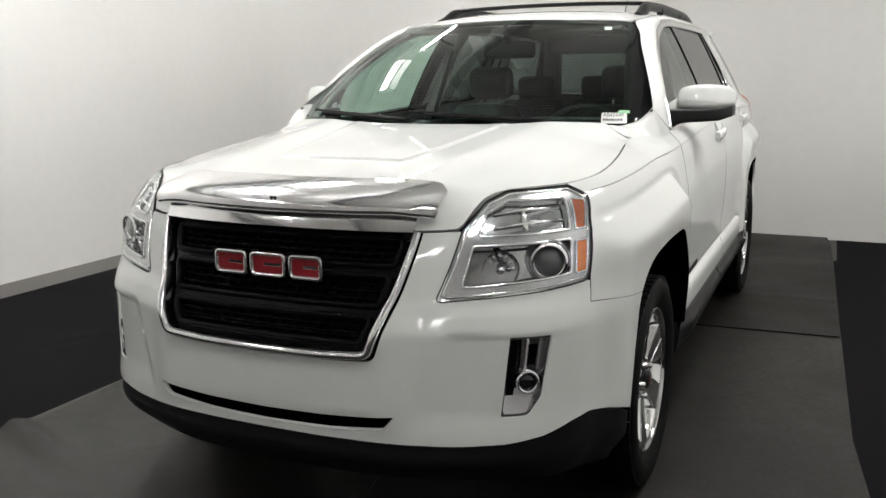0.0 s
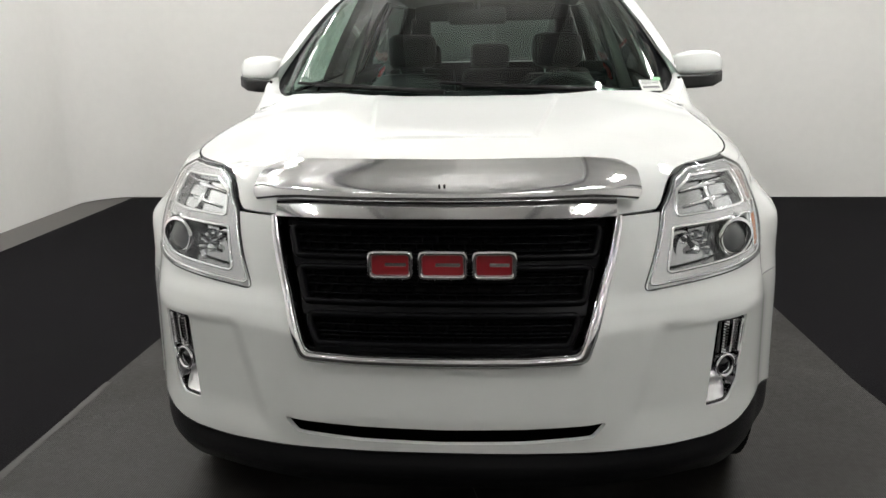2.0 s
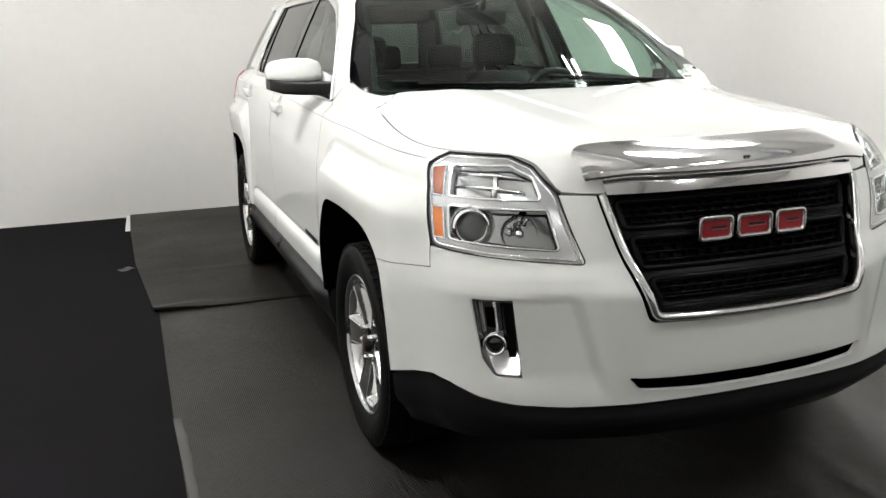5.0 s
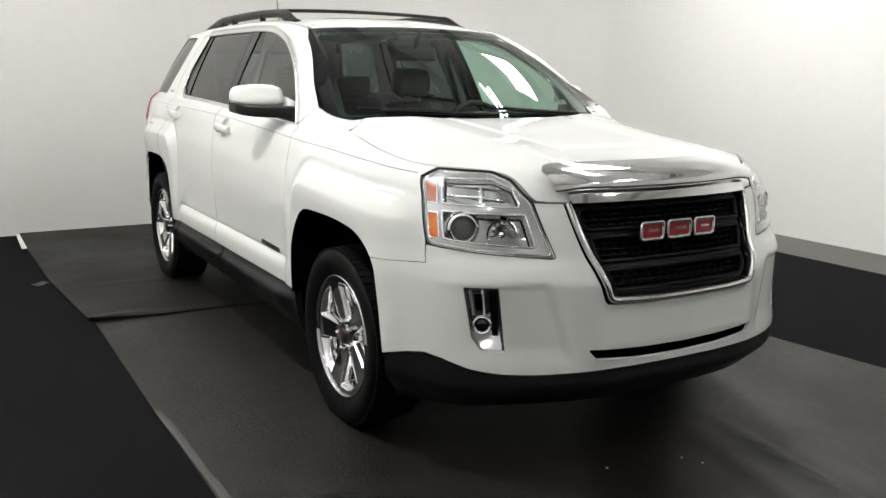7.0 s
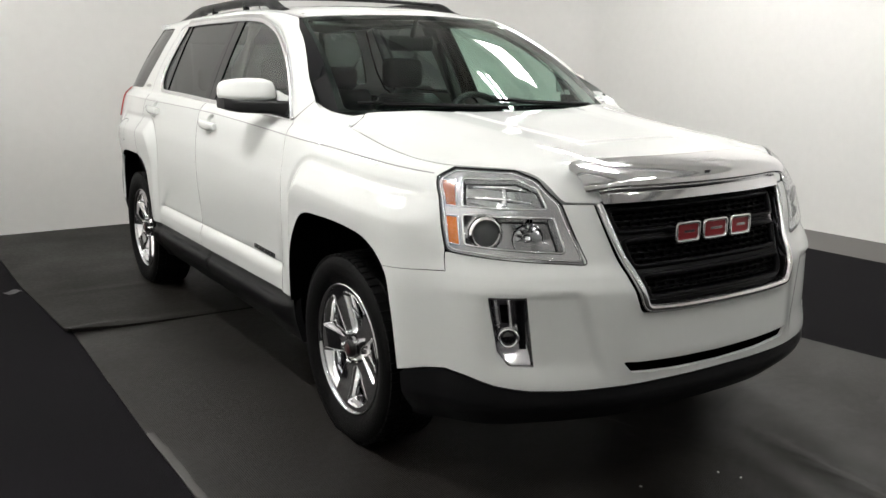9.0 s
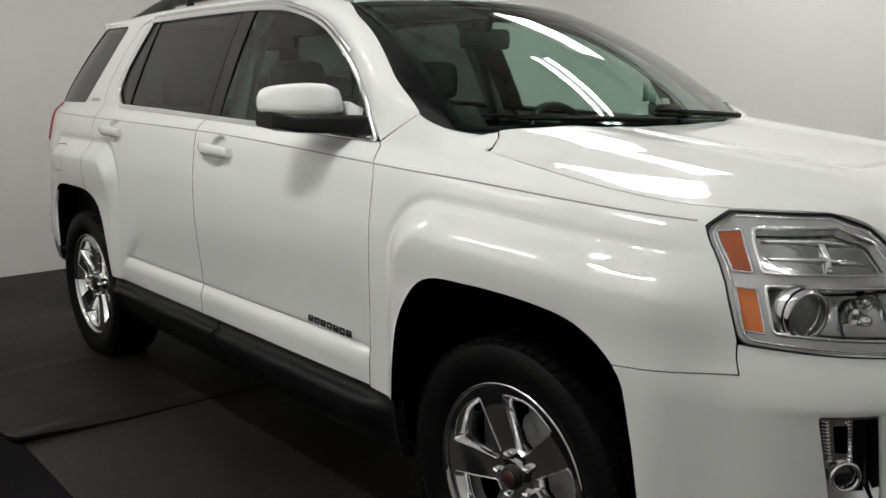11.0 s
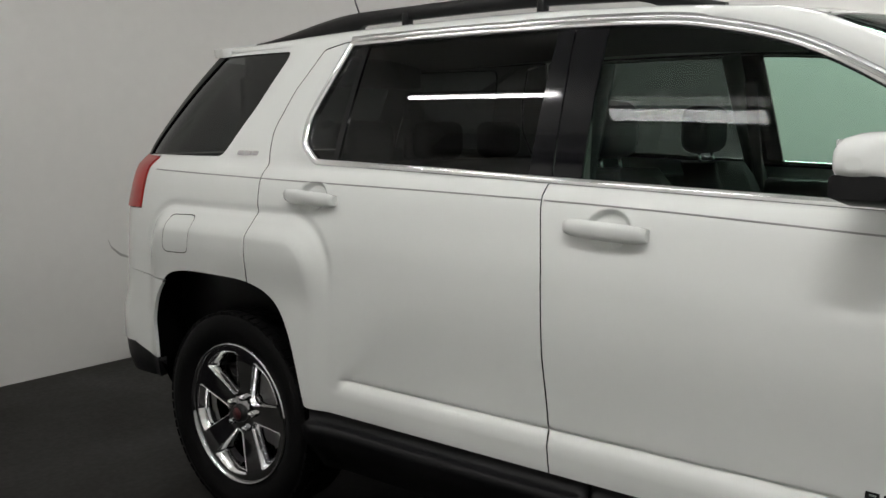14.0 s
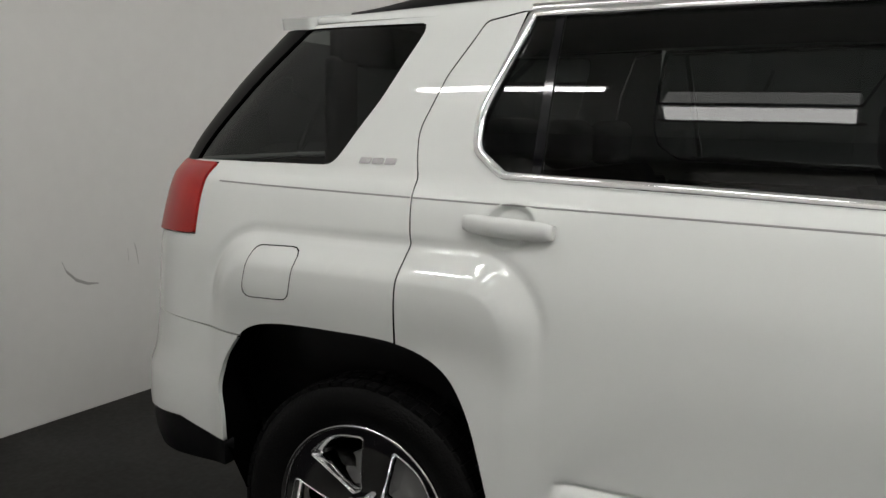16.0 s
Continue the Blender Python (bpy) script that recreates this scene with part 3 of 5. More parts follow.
def flare(y, z):
    out = 0
    for c, top, lean, high, low, wide in ((-0.02, 0.985, 0.06, 0.044, 0.75, 0.080), (2.87, 1.035, 0.0, 0.038, 0.40, 0.070)):
        dx, dz = np.where((y < c) & (c < 1), -0.2, np.abs(y - c) - 0.46), z - top - lean * (y - c)
        d = np.hypot(np.maximum(dx + 0.16, 0), np.maximum(dz + 0.16, 0)) - 0.16
        up = smooth(0.76, 0.95, z)
        rise = (np.clip((0.010 - d) / wide, 0, 1) * 0.3 + 0.7 * smooth(0.012, -0.002 - wide, d)) * up + (1 - smooth(-0.06, 0.03, d)) * (1 - up)
        ahead = smooth(-0.57, -0.40, y) if c < 1 else 1.0
        out = out + ahead * (high * (low + (1 - low) * up) * rise - 0.006 * up * np.exp(-((d - 0.016) / 0.014) ** 2))
    return out


def fold(y, z):
    """The step pressed along the doors above the sill."""
    z = np.asarray(z, float) + 0.010
    return 0.015 * np.clip((z - 0.538) / 0.034, 0, 1) * (1 - smooth(0.60, 0.86, z)) * smooth(0.50, 0.62, y) * (1 - smooth(2.34 - 1.4 * np.clip(z - 0.574, 0, 0.3), 2.385, y + 0.9 * (np.minimum(z, 0.574) - 0.55))) * (1 + 0.45 * smooth(0.570, 0.5735, z) * (1 - smooth(0.575, 0.584, z)))


def cups(y, z):
    """Hollows behind the door handles."""
    out = 0
    for c, h in ((1.485, 1.083), (2.485, 1.110)):
        out = out + 1 - smooth(0.62, 1.0, np.hypot((y - c) / 0.064, (z - h) / 0.050))
    return 0.02 * out


def body(u, z):
    """The body's side all round the car: u runs from the nose round the corner and along the flank, signed by side."""
    u, z = np.asarray(u, float), np.asarray(z, float)
    s, w = np.where(u < 0, -1.0, 1.0), np.abs(u)
    xb, yb = np.interp(w, ROUND, PLAN[:, 0]), np.interp(w, ROUND, PLAN[:, 1])
    front, back = 1 - smooth(-0.8, 0.25, yb), smooth(2.4, 3.6, yb)
    swell = (1 - smooth(0.34, 0.46, xb)) * (1 - smooth(0.72, 0.98, z)) * smooth(0.40, 0.50, z) * 0.02 * (yb < 0)
    inner = 0.43 + 0.30 * (z - 0.45)
    hollow = 0.008 * smooth(inner, inner + 0.04, xb) * (1 - smooth(0.70, 0.86, xb)) * (1 - smooth(0.686, 0.708, z + 0.05 * (xb - 0.6))) * smooth(0.41, 0.50, z) * (yb < 0)
    ledge = 0.003 * smooth(0.40, 0.60, xb) * (1 - smooth(0.74, 0.86, xb)) * smooth(0.690, 0.735, z) * (1 - smooth(0.735, 0.80, z)) * (yb < 0) - hollow
    y = yb + front * NOSE(z) - back * TAIL(z) - swell - ledge
    e = z - BELT(y)
    k = smooth(0.45, 0.15, y)
    h = DOOR(e) * (1 - k) + FENDER(e) * k
    x = xb + xb / 0.905 * h + (flare(y, z) - cups(y, z) - fold(y, z)) * smooth(0.6, 0.85, xb)
    return np.stack([s * x, y, z + 0 * x], -1)


HOOD_MID = curve([(-1.0, 1.035), (-.84, 1.045), (-.76, 1.06), (-.55, 1.095), (-.2, 1.135), (.1, 1.170), (.5, 1.212)])
HOOD_ROLL = curve([(-.1, .2), (0, .085), (.015, .06), (.04, .033), (.08, .012), (.13, 0), (3, 0)])


def nose_edge(x):
    return -0.850 + 0.055 * (np.abs(x) / 0.44) ** 2.2


def hood_free(x, y):
    x, y = np.asarray(x, float), np.asarray(y, float)
    ax = np.abs(x)
    z = HOOD_MID(y) - 0.046 * (ax / 0.75) ** 3 - HOOD_ROLL(y - nose_edge(x))
    rise = (1 - smooth(0.215, 0.236, ax - 0.13 * (y + 0.49))) * smooth(-0.512, -0.490, y) * smooth(0.30, 0.0, y) * 0.0075
    crest = 0.010 * (1 - smooth(0.40, 0.54, ax - 0.10 * y)) + 0.014 * smooth(0.20, 0.48, ax) * (1 - smooth(0.50, 0.70, ax - 0.08 * y)) * smooth(-0.80, -0.45, y)
    kick = 0.026 * smooth(0.05, 0.36, y) * smooth(0.35, 0.70, ax)
    return np.stack([x, y, z + rise + crest + kick], -1)


# the line along which the hood meets lamps and fenders: (distance round the body, height)
HOOD_LINE = ((.0, .957), (.15, .957), (.30, .957), (.443, .957), (.50, .958), (.545, .961), (.563, .975), (.596, 1.012), (.636, 1.037), (.68, 1.051), (.73, 1.059), (.79, 1.062), (.86, 1.063), (.928, 1.0635), (1.0, 1.0655), (1.07, 1.069),
             (1.15, 1.075), (1.28, 1.086), (1.40, 1.097), (1.53, 1.110), (1.66, 1.123), (1.79, 1.138), (1.86, 1.158))
EDGE = np.array([body(u, z) for u, z in HOOD_LINE])
EDGE = np.stack([np.interp(np.linspace(0, 1, 140), np.linspace(0, 1, len(EDGE)), EDGE[:, i]) for i in range(3)], -1)
EDGE_DZ = EDGE[:, 2] - hood_free(EDGE[:, 0], EDGE[:, 1])[:, 2]


def hood(x, y):
    """The hood, drawn flush to its edge line."""
    p = hood_free(x, y)
    flat = p.reshape(-1, 3)
    d = np.hypot(np.abs(flat[:, :1]) - EDGE[:, 0], flat[:, 1:2] - EDGE[:, 1])
    w = 1 / (d + 0.004) ** 3
    flat[:, 2] += (w * EDGE_DZ).sum(1) / w.sum(1) * (1 - smooth(0.0, 0.12, d.min(1)))
    return flat.reshape(p.shape)


ROOF_MID = curve([(.7, 1.50), (.95, 1.585), (1.15, 1.632), (1.5, 1.668), (2.0, 1.682), (2.6, 1.674), (3.1, 1.652), (3.5, 1.638)])


def roof(x, y):
    x, y = np.asarray(x, float), np.asarray(y, float)
    return np.stack([x, y, ROOF_MID(y) - 0.042 * (np.abs(x) / 0.56) ** 2.8], -1)


def windshield_at(a, b):
    """a runs across, -1 to 1; b from the base, 0, to the roof, 1."""
    a, b = np.asarray(a, float), np.asarray(b, float)
    c = np.abs(a)
    x = a * (0.715 * (1 - b) + 0.555 * b)
    y = (0.13 + 0.24 * c ** 1.75) * (1 - b) + (0.955 + 0.13 * c ** 1.75) * b + 0.06 * smooth(0.92, 1.07, c) * (1 - 0.5 * b)
    z = (1.19 - 0.01 * c ** 2) * (1 - b) + (1.600 - 0.018 * c ** 2) * b
    crown = 0.036 * np.sin(np.pi * np.clip(b, -0.2, 1.2))
    return np.stack([x, y - crown * 0.5, z + crown], -1)


# ---- the car ----
car = thing("car", "white sport utility vehicle with chrome grille frame and alloy wheels", "car")

# outlines on the flank: (distance round the body, height)
HEADLIGHT = rounded([(.490, .785, .012), (.935, .818, .03), (.944, .93), (.972, 1.028, .02), (.925, 1.058, .02), (.72, 1.055, .05), (.632, 1.030, .06), (.558, .962, .05), (.527, .877)])
FOG = rounded([(.820, .690), (.697, .694), (.672, .474, .006), (.750, .474, .03), (.787, .52, .02)], .006)
SLOT = rounded([(.398, .480, .006), (.2, .472), (0, .468), (-.2, .472), (-.398, .480, .006), (-.362, .441, .02), (-.2, .430), (0, .426), (.2, .430), (.362, .441, .02)])


def both(pts):
    """A loop closed by its own mirror image; pts run from the centre line round to the centre line."""
    return pts + [(-p[0], *p[1:]) for p in reversed(pts) if abs(p[0]) > 1e-6]


def flip(loop, s):
    return [(p[0] * s, *p[1:]) for p in loop]


FRONT_ARCH = [(1.148, .405), (1.160, .50), (1.178, .60, .2), (1.215, .735, .1), (1.300, .806, .12), (1.447, .832, .2), (1.66, .838, .2), (1.825, .822, .10), (1.920, .725, .10), (1.962, .58, .3), (1.985, .445)]
REAR_ARCH = [(4.048, .455), (4.060, .50), (4.112, .671, .2), (4.184, .777, .12), (4.309, .825, .15), (4.508, .832, .2), (4.690, .826), (4.792, .799), (4.852, .735), (4.878, .668), (4.868, .61), (4.854, .55), (4.848, .482)]
fa = spline(FRONT_ARCH)
ra = spline(REAR_ARCH)
split_f = min(range(len(fa)), key=lambda i: abs(fa[i][1] - .738) + 9 * (fa[i][0] > 1.4))
split_r = min(range(len(ra)), key=lambda i: abs(ra[i][0] - 4.309) + 9 * (ra[i][1] < .8))
split_b = min(range(len(ra)), key=lambda i: abs(ra[i][1] - .776) + 9 * (ra[i][0] < 4.6))

# front bumper, one piece round both corners, with the grille cut out of its top
half = ([(0, .404), (.27, .404), (.55, .399), (.69, .402), (.80, .414), (.90, .437), (.97, .445), (1.05, .432)] + fa[:split_f + 1]
        + [(.953, .7532, .004), (.939, .812)] + [(.70, .803), (.493, .779, .012), (.524, .877), (.552, .9600)] + [(.449, .9565), (.345, .632, .03), (.2, .627), (0, .625)])
bumper_loop = rounded(both(half))
skin("front_bumper", bumper_loop, body, PAINT, car, holes=[FOG, flip(FOG, -1)[::-1], SLOT], step=.012, label="white painted bumper cover with moulded ledges")


def lip_at(u, z):
    """The air dam: a rounded ledge below the bumper that tucks under towards the ground."""
    p = lift(body, -.004)(u, z)
    z = np.asarray(z, float)
    tuck, ledge = smooth(.345, .245, z)[..., None], (smooth(.30, .345, z) * (1 - smooth(.355, .395, z)))[..., None]
    ahead = smooth(.86, .60, np.abs(p[..., :1]))
    return p * (1 - tuck * np.array([.035, 0, 0])) + (tuck * .055 - ledge * .008) * ahead * np.array([0, 1, 0])


skin("bumper_lip", rounded(both([(0, .276), (.5, .272), (.9, .256), (1.12, .240), (1.142, .398, .01), (1.05, .425), (.97, .438), (.90, .430), (.80, .408), (.69, .396), (.55, .393), (.27, .398), (0, .398)])),
     lip_at, CLADDING, car, step=.02, depth=.03, label="black textured lower air dam")
slot_back = rounded(both([(0, .415), (.42, .415), (.42, .492), (0, .492)]))
skin("bumper_slot", slot_back, lift(body, -.045), DARK, car, depth=0, step=.04, label="black recess in the bumper")

# grille
GR = [(.443, .958), (.339, .640, .03), (.2, .634), (0, .632)]
GRI = [(.424, .953), (.322, .660, .028), (.2, .654), (0, .652)]
skin("grille_frame", rounded(both([GR[0], *GR[1:]][::-1])), lift(body, .008), CHROME, car, holes=[rounded(both([(0, .955), *GRI][1:][::-1]))], step=.02, depth=.03, label="polished chrome grille surround")
bead("frame_bead", rounded([(-.4335, .955), (-.3305, .650, .03), (-.2, .644), (0, .642), (.2, .644), (.3305, .650, .03), (.4335, .955)], closed=False), lift(body, .008), .019, .011, CHROME, car, step=.012, label="polished chrome grille surround")
grille = skin("grille", rounded(both([(.43, .956), (.33, .65, .03), (0, .64)][::-1])), lift(body, -.045), GRILLEBLACK, car, step=.04, depth=0, label="black three-tier grille")


skin("grille_header", rounded(both([(0, .953), (.424, .953), (.434, .984), (.440, 1.010), (0, 1.014)])), lift(body, .020), CHROME, car, step=.02, depth=.02, label="chrome bar above the grille")


def grille_half(z):
    return .418 - (.953 - z) / (.953 - .663) * .10


def tier(z0, z1):
    w0, w1 = grille_half(z0) - .018, grille_half(z1) - .018
    loop = rounded([(w0, z0), (w1, z1), (-w1, z1), (-w0, z0)], .016)
    bead("tier_frame", loop, lift(body, -.026), .017, .016, GRILLEFRAME, grille, closed=True)
    bms, rows = [], max(2, round((z1 - z0) / .017))
    for r in range(1, rows):
        z = z0 + (z1 - z0) * r / rows
        w = grille_half(z) - .022
        us = np.linspace(-w, w, 40)
        q = lift(body, -.036)(us, us * 0 + z)
        bms.append(loft([[tuple(p + np.array(d)) for d in ((0, -.008, -.0025), (0, -.008, .0025), (0, .01, .0025), (0, .01, -.0025))] for p in q]))
    for r in range(rows):
        z = z0 + (z1 - z0) * (r + .5) / rows
        w = grille_half(z) - .03
        for u in np.arange(-w + .02 * (r % 2), w, .04):
            p = lift(body, -.036)(np.array([u]), np.array([z]))[0]
            bms.append(box(tuple(p), (.006, .012, (z1 - z0) / rows)))
    tagged(part("mesh", join(*bms), GRILLEBLACK, grille), kind="stuff")


for z0, z1 in ((.876, .944), (.777, .850), (.674, .750)):
    tier(z0, z1)
for z0, z1 in ((.848, .878), (.748, .779), (.942, .954), (.655, .676)):
    w0, w1 = grille_half(z0) - .006, grille_half(z1) - .006
    skin("grille_bar", [(-w0, z0), (0, z0), (w0, z0), (w1, z1), (0, z1), (-w1, z1)], lift(body, -.020), GRILLEFRAME, grille, step=.03, depth=.012)

# emblem: three red enamel blocks in chrome rims
emblem = part("emblem", box((0, -.880, .858), (.30, .012, .03), .004), GLOSSBLACK, car, "red and chrome maker's emblem")
for lo, hi in ((-.175, -.068), (-.055, .060), (.072, .175)):
    def flat(a, b):
        a, b = np.asarray(a, float), np.asarray(b, float)
        return np.stack([a, -.905 + .09 * a * a, b], -1)
    skin("emblem_block", rounded([(lo, .826), (hi, .826), (hi, .893), (lo, .893)], .012), flat, CHROME, emblem, holes=[rounded([(lo + .010, .836), (lo + .010, .883), (hi - .010, .883), (hi - .010, .836)], .008)], step=.02, depth=.018)
    bead("emblem_rim", rounded([(lo + .004, .830), (hi - .004, .830), (hi - .004, .889), (lo + .004, .889)], .012), flat, .010, .005, CHROME, emblem, closed=True, step=.008)
    skin("emblem_fill", rounded([(lo + .009, .835), (hi - .009, .835), (hi - .009, .884), (lo + .009, .884)], .01), lambda a, b: flat(a, b) + np.array([0, .003, 0]), BADGE_RED, emblem,
         holes=[rounded([(lo + .040, .855), (lo + .040, .864), (hi - .016, .864), (hi - .016, .855)], .003)], step=.02, depth=.004)
    skin("emblem_inlay", rounded([(lo + .038, .853), (hi - .014, .853), (hi - .014, .866), (lo + .038, .866)], .003), lambda a, b: flat(a, b) + np.array([0, .005, 0]), CHROME, emblem, step=.02, depth=.004)

# hood, with a chrome deflector over its leading edge
FENDER_LINE = HOOD_LINE[:-1]
edge_xy = [(float(p[0]) - .003 * (i > 4), float(p[1]) + .003 * (i <= 8)) for i, p in enumerate(body(u, z) for u, z in FENDER_LINE)]
hood_half = edge_xy + [(.715, .236, .03), (.665, .262, .03), (.640, .288, .006), (.60, .272), (.40, .180), (.2, .130), (0, .114)]
dome = [[(s * (w + .13 * (y + .49)), y) for y in np.linspace(-.490, .05, 20)] for s in (-1, 1) for w in (.215, .222, .229, .236)] + [[(-.21, y), (.21, y)] for y in (-.512, -.505, -.497, -.490)]
skin("hood", rounded(both(hood_half)), hood, PAINT, car, step=.016, depth=.02, creases=dome, label="white painted hood with a raised centre")


SHIELD_Y = curve([(0, -.002), (.02, -.016), (.04, -.024), (.06, -.022), (.085, -.008), (.12, .032), (.16, .082), (.20, .130)])
SHIELD_Z = curve([(0, -.078), (.02, -.074), (.04, -.064), (.06, -.051), (.085, -.036), (.12, -.017), (.16, -.003), (.20, .007)])


def shield(a, d):
    """The deflector: a across, d from its tucked-under lip over the nose and back onto the hood."""
    a, d = np.asarray(a, float), np.asarray(d, float)
    y0 = nose_edge(a)
    z0 = hood(a, y0 + .130)[..., 2]
    end = smooth(.40, .475, np.abs(a))
    return np.stack([a, y0 + SHIELD_Y(d) + .012 * end * smooth(.12, .04, d), z0 + SHIELD_Z(d) - .004 * end], -1)


shield_loop = rounded([(-.452, .0, .01), (.452, .0, .01), (.470, .06, .03), (.466, .145, .03), (.43, .190, .05), (.2, .2), (-.2, .2), (-.43, .190, .05), (-.466, .145, .03), (-.470, .06, .03)])
deflector = skin("hood_deflector", shield_loop, shield, CHROME, car, step=.012, depth=.006, label="mirror-chrome hood deflector")
for a in (-.006, .006):
    p = shield(np.array(a), np.array(.082))
    part("clip", box(tuple(p + np.array([0, -.002, .001])), (.005, .010, .006), .0015), PLASTIC, deflector)


def at_y(y, z):
    """The distance round the body at which it reaches y at height z."""
    u = y + 1.56
    for _ in range(6):
        u = u + y - body(u, z)[..., 1]
    return u


def flare_creases(s, c, top, lean):
    """Lines along the shoulder of a wheel arch flare."""
    out = []
    for d in (-.092, -.080, -.070, -.060, -.03, .002, .010, .018, .030, .044):
        r = .16 + d
        pts = [(.30 + r, z) for z in np.linspace(.66, top - .17, 8)] + [(.30 + r * math.cos(w), top - .16 + r * math.sin(w)) for w in np.linspace(0, math.pi / 2, 12)]
        pts += [(x, top + d) for x in np.linspace(.28, -.28, 12)]
        if c < 1:
            line = [(c + x, z + lean * x) for x, z in pts] + [(c + x, top + d + lean * x) for x in (-.34, -.40, -.46)]
        else:
            line = [(c - x, z - lean * x) for x, z in pts] + [(c + .30 + r * math.sin(w), top - .16 + r * math.cos(w)) for w in np.linspace(0, math.pi / 2, 12)]
        y, z = np.array(line).T
        out.append(list(zip(s * at_y(y, z), z)))
    return out


def door_creases(s):
    """Lines along which the door skins bend: the pressed step and the rims of the handle cups."""
    out = [flip([(1.9, z), (4.5, z)], s) for z in (.528, .5605, .5635, .5665, .574)]
    for c, h in ((3.045, 1.083), (4.045, 1.110)):
        for k in (.40, .62, .75, .88, 1.0):
            out.append(flip([(c + .064 * k * math.cos(w), h + .050 * k * math.sin(w)) for w in np.linspace(0, 2 * math.pi, 33)], s))
    return out


# rim=DARK blackens white panel edges, painting the shade of the gaps
for s in (-1, 1):
    # front fender
    fender = ([(.955, .7555)] + [(fa[split_f][0] + .001, fa[split_f][1] + .0025)] + fa[split_f + 1:] + [(2.102, .452), (2.104, .60), (2.1025, .90), (2.1165, 1.06), (2.134, 1.1005), (2.166, 1.150), (2.035, 1.232), (1.93, 1.185), (1.86, 1.158), (1.79, 1.139)]
              + [(1.66, 1.122), (1.40, 1.096), (1.15, 1.074), (1.0, 1.0645), (.932, 1.0625), (.978, 1.032), (.950, .93), (.941, .82)])
    skin("front_fender", rounded(flip(fender, s)), body, PAINT, car, rim=DARK, step=.014, label="white painted fender with a flared arch", creases=flare_creases(s, -.02, .985, .06))
    top_line = [body(s * u, z) for u, z in dense([(2.032, 1.231), (1.93, 1.184), (1.86, 1.157), (1.79, 1.138)], .012, closed=False)]
    k = len(top_line)
    rim_line = [windshield_at(np.array(s * a), np.array(b)) for a, b in ((1.08, .12), (1.065, .09), (1.03, .04), (1.0, .012), (.95, -.006), (.90, -.016))]
    rim_line += [hood(np.array([s * x]), np.array([y]))[0] for x, y in ((.642, .290), (.667, .265), (.716, .239), (.745, .236))]
    run = np.concatenate([[0], np.cumsum(np.linalg.norm(np.diff(rim_line, axis=0), axis=1))])
    glass_line = [np.array([np.interp(run[-1] * i / (k - 1), run, np.array(rim_line)[:, j]) for j in range(3)]) for i in range(k)]
    part("fender_top", loft([[tuple(p * (1 - t) + q * t + np.array([0, 0, .005 * math.sin(math.pi * t)])) for t in np.linspace(0, 1, 6)] for p, q in zip(top_line, glass_line)], ring_closed=False), PAINT, car, "white painted fender corner at the windshield")
    # doors
    front_door = [(2.106, .458), (3.172, .458), (3.182, .55), (3.202, .743), (3.211, .97), (3.228, 1.09), (3.238, 1.15), (3.242, 1.180), (2.667, 1.164), (2.180, 1.1495), (2.169, 1.1485), (2.1365, 1.0995), (2.119, 1.06), (2.105, .90), (2.107, .60)]
    door = skin("front_door", rounded(flip(front_door, s)), body, PAINT, car, rim=DARK, step=.018, label="white painted front door", creases=door_creases(s))
    rear_door = ([(3.176, .458), (4.040, .458)] + ra[1:split_r + 1] + [(4.306, .945), (4.298, 1.056, .05), (4.318, 1.168, .1), (4.375, 1.309, .1), (4.354, 1.443, .1), (4.290, 1.572, .03), (4.150, 1.594)]
                 + [(4.200, 1.343, .12), (4.182, 1.262, .06), (4.096, 1.206, .05), (3.66, 1.196), (3.246, 1.180), (3.242, 1.15), (3.232, 1.09), (3.215, .97), (3.206, .743), (3.186, .55)])
    skin("rear_door", rounded(flip(rear_door, s)), body, PAINT, car, rim=DARK, step=.015, label="white painted rear door", creases=door_creases(s) + flare_creases(s, 2.87, 1.035, 0.0))
    # quarter panel with fuel flap and side glass
    glass_q = rounded([(4.560, 1.577, .045), (5.165, 1.579), (5.195, 1.217), (4.620, 1.220, .05), (4.566, 1.40, .3)], .006)
    quarter = ([(ra[split_r][0] + .006, .826)] + ra[split_r + 1:split_b + 1] + [(5.08, .787), (5.30, .791), (5.32, .90), (5.31, 1.012), (5.036, 1.022), (5.061, 1.213), (5.200, 1.213), (5.170, 1.588), (4.150, 1.598)]
               + [(4.294, 1.576, .03), (4.358, 1.445, .1), (4.379, 1.311, .1), (4.322, 1.168, .1), (4.302, 1.056, .05), (4.310, .945)])
    FUEL = rounded([(4.778, 1.019), (4.615, 1.024), (4.637, .891), (4.804, .885)], .03)
    holes = [flip(glass_q, s)] + ([flip(FUEL, s)] if s < 0 else [])
    skin("quarter_panel", rounded(flip(quarter, s)), body, PAINT, car, rim=DARK, holes=holes, step=.016, label="white painted rear quarter", creases=flare_creases(s, 2.87, 1.035, 0.0))
    if s < 0:
        skin("fuel_flap", rounded([(-4.7755, 1.0165), (-4.6175, 1.0215), (-4.639, .8935), (-4.8015, .8875)], .03), body, PAINT, car, step=.02, depth=.006, rim=DARK, label="white square fuel flap")
    skin("quarter_window", rounded(flip([(4.563, 1.574, .045), (5.162, 1.576), (5.193, 1.220), (4.622, 1.223, .05), (4.569, 1.40, .3)], s), .004), lift(body, -.003), TINTED, car, step=.04, depth=.004, label="dark privacy glass")
    tail = skin("tail_light", rounded(flip([(5.039, 1.025, .01), (5.38, 1.012), (5.38, 1.211), (5.064, 1.210, .01)], s), .01), lift(body, .006), RED, car, step=.025, depth=.03, label="red tail light lens")
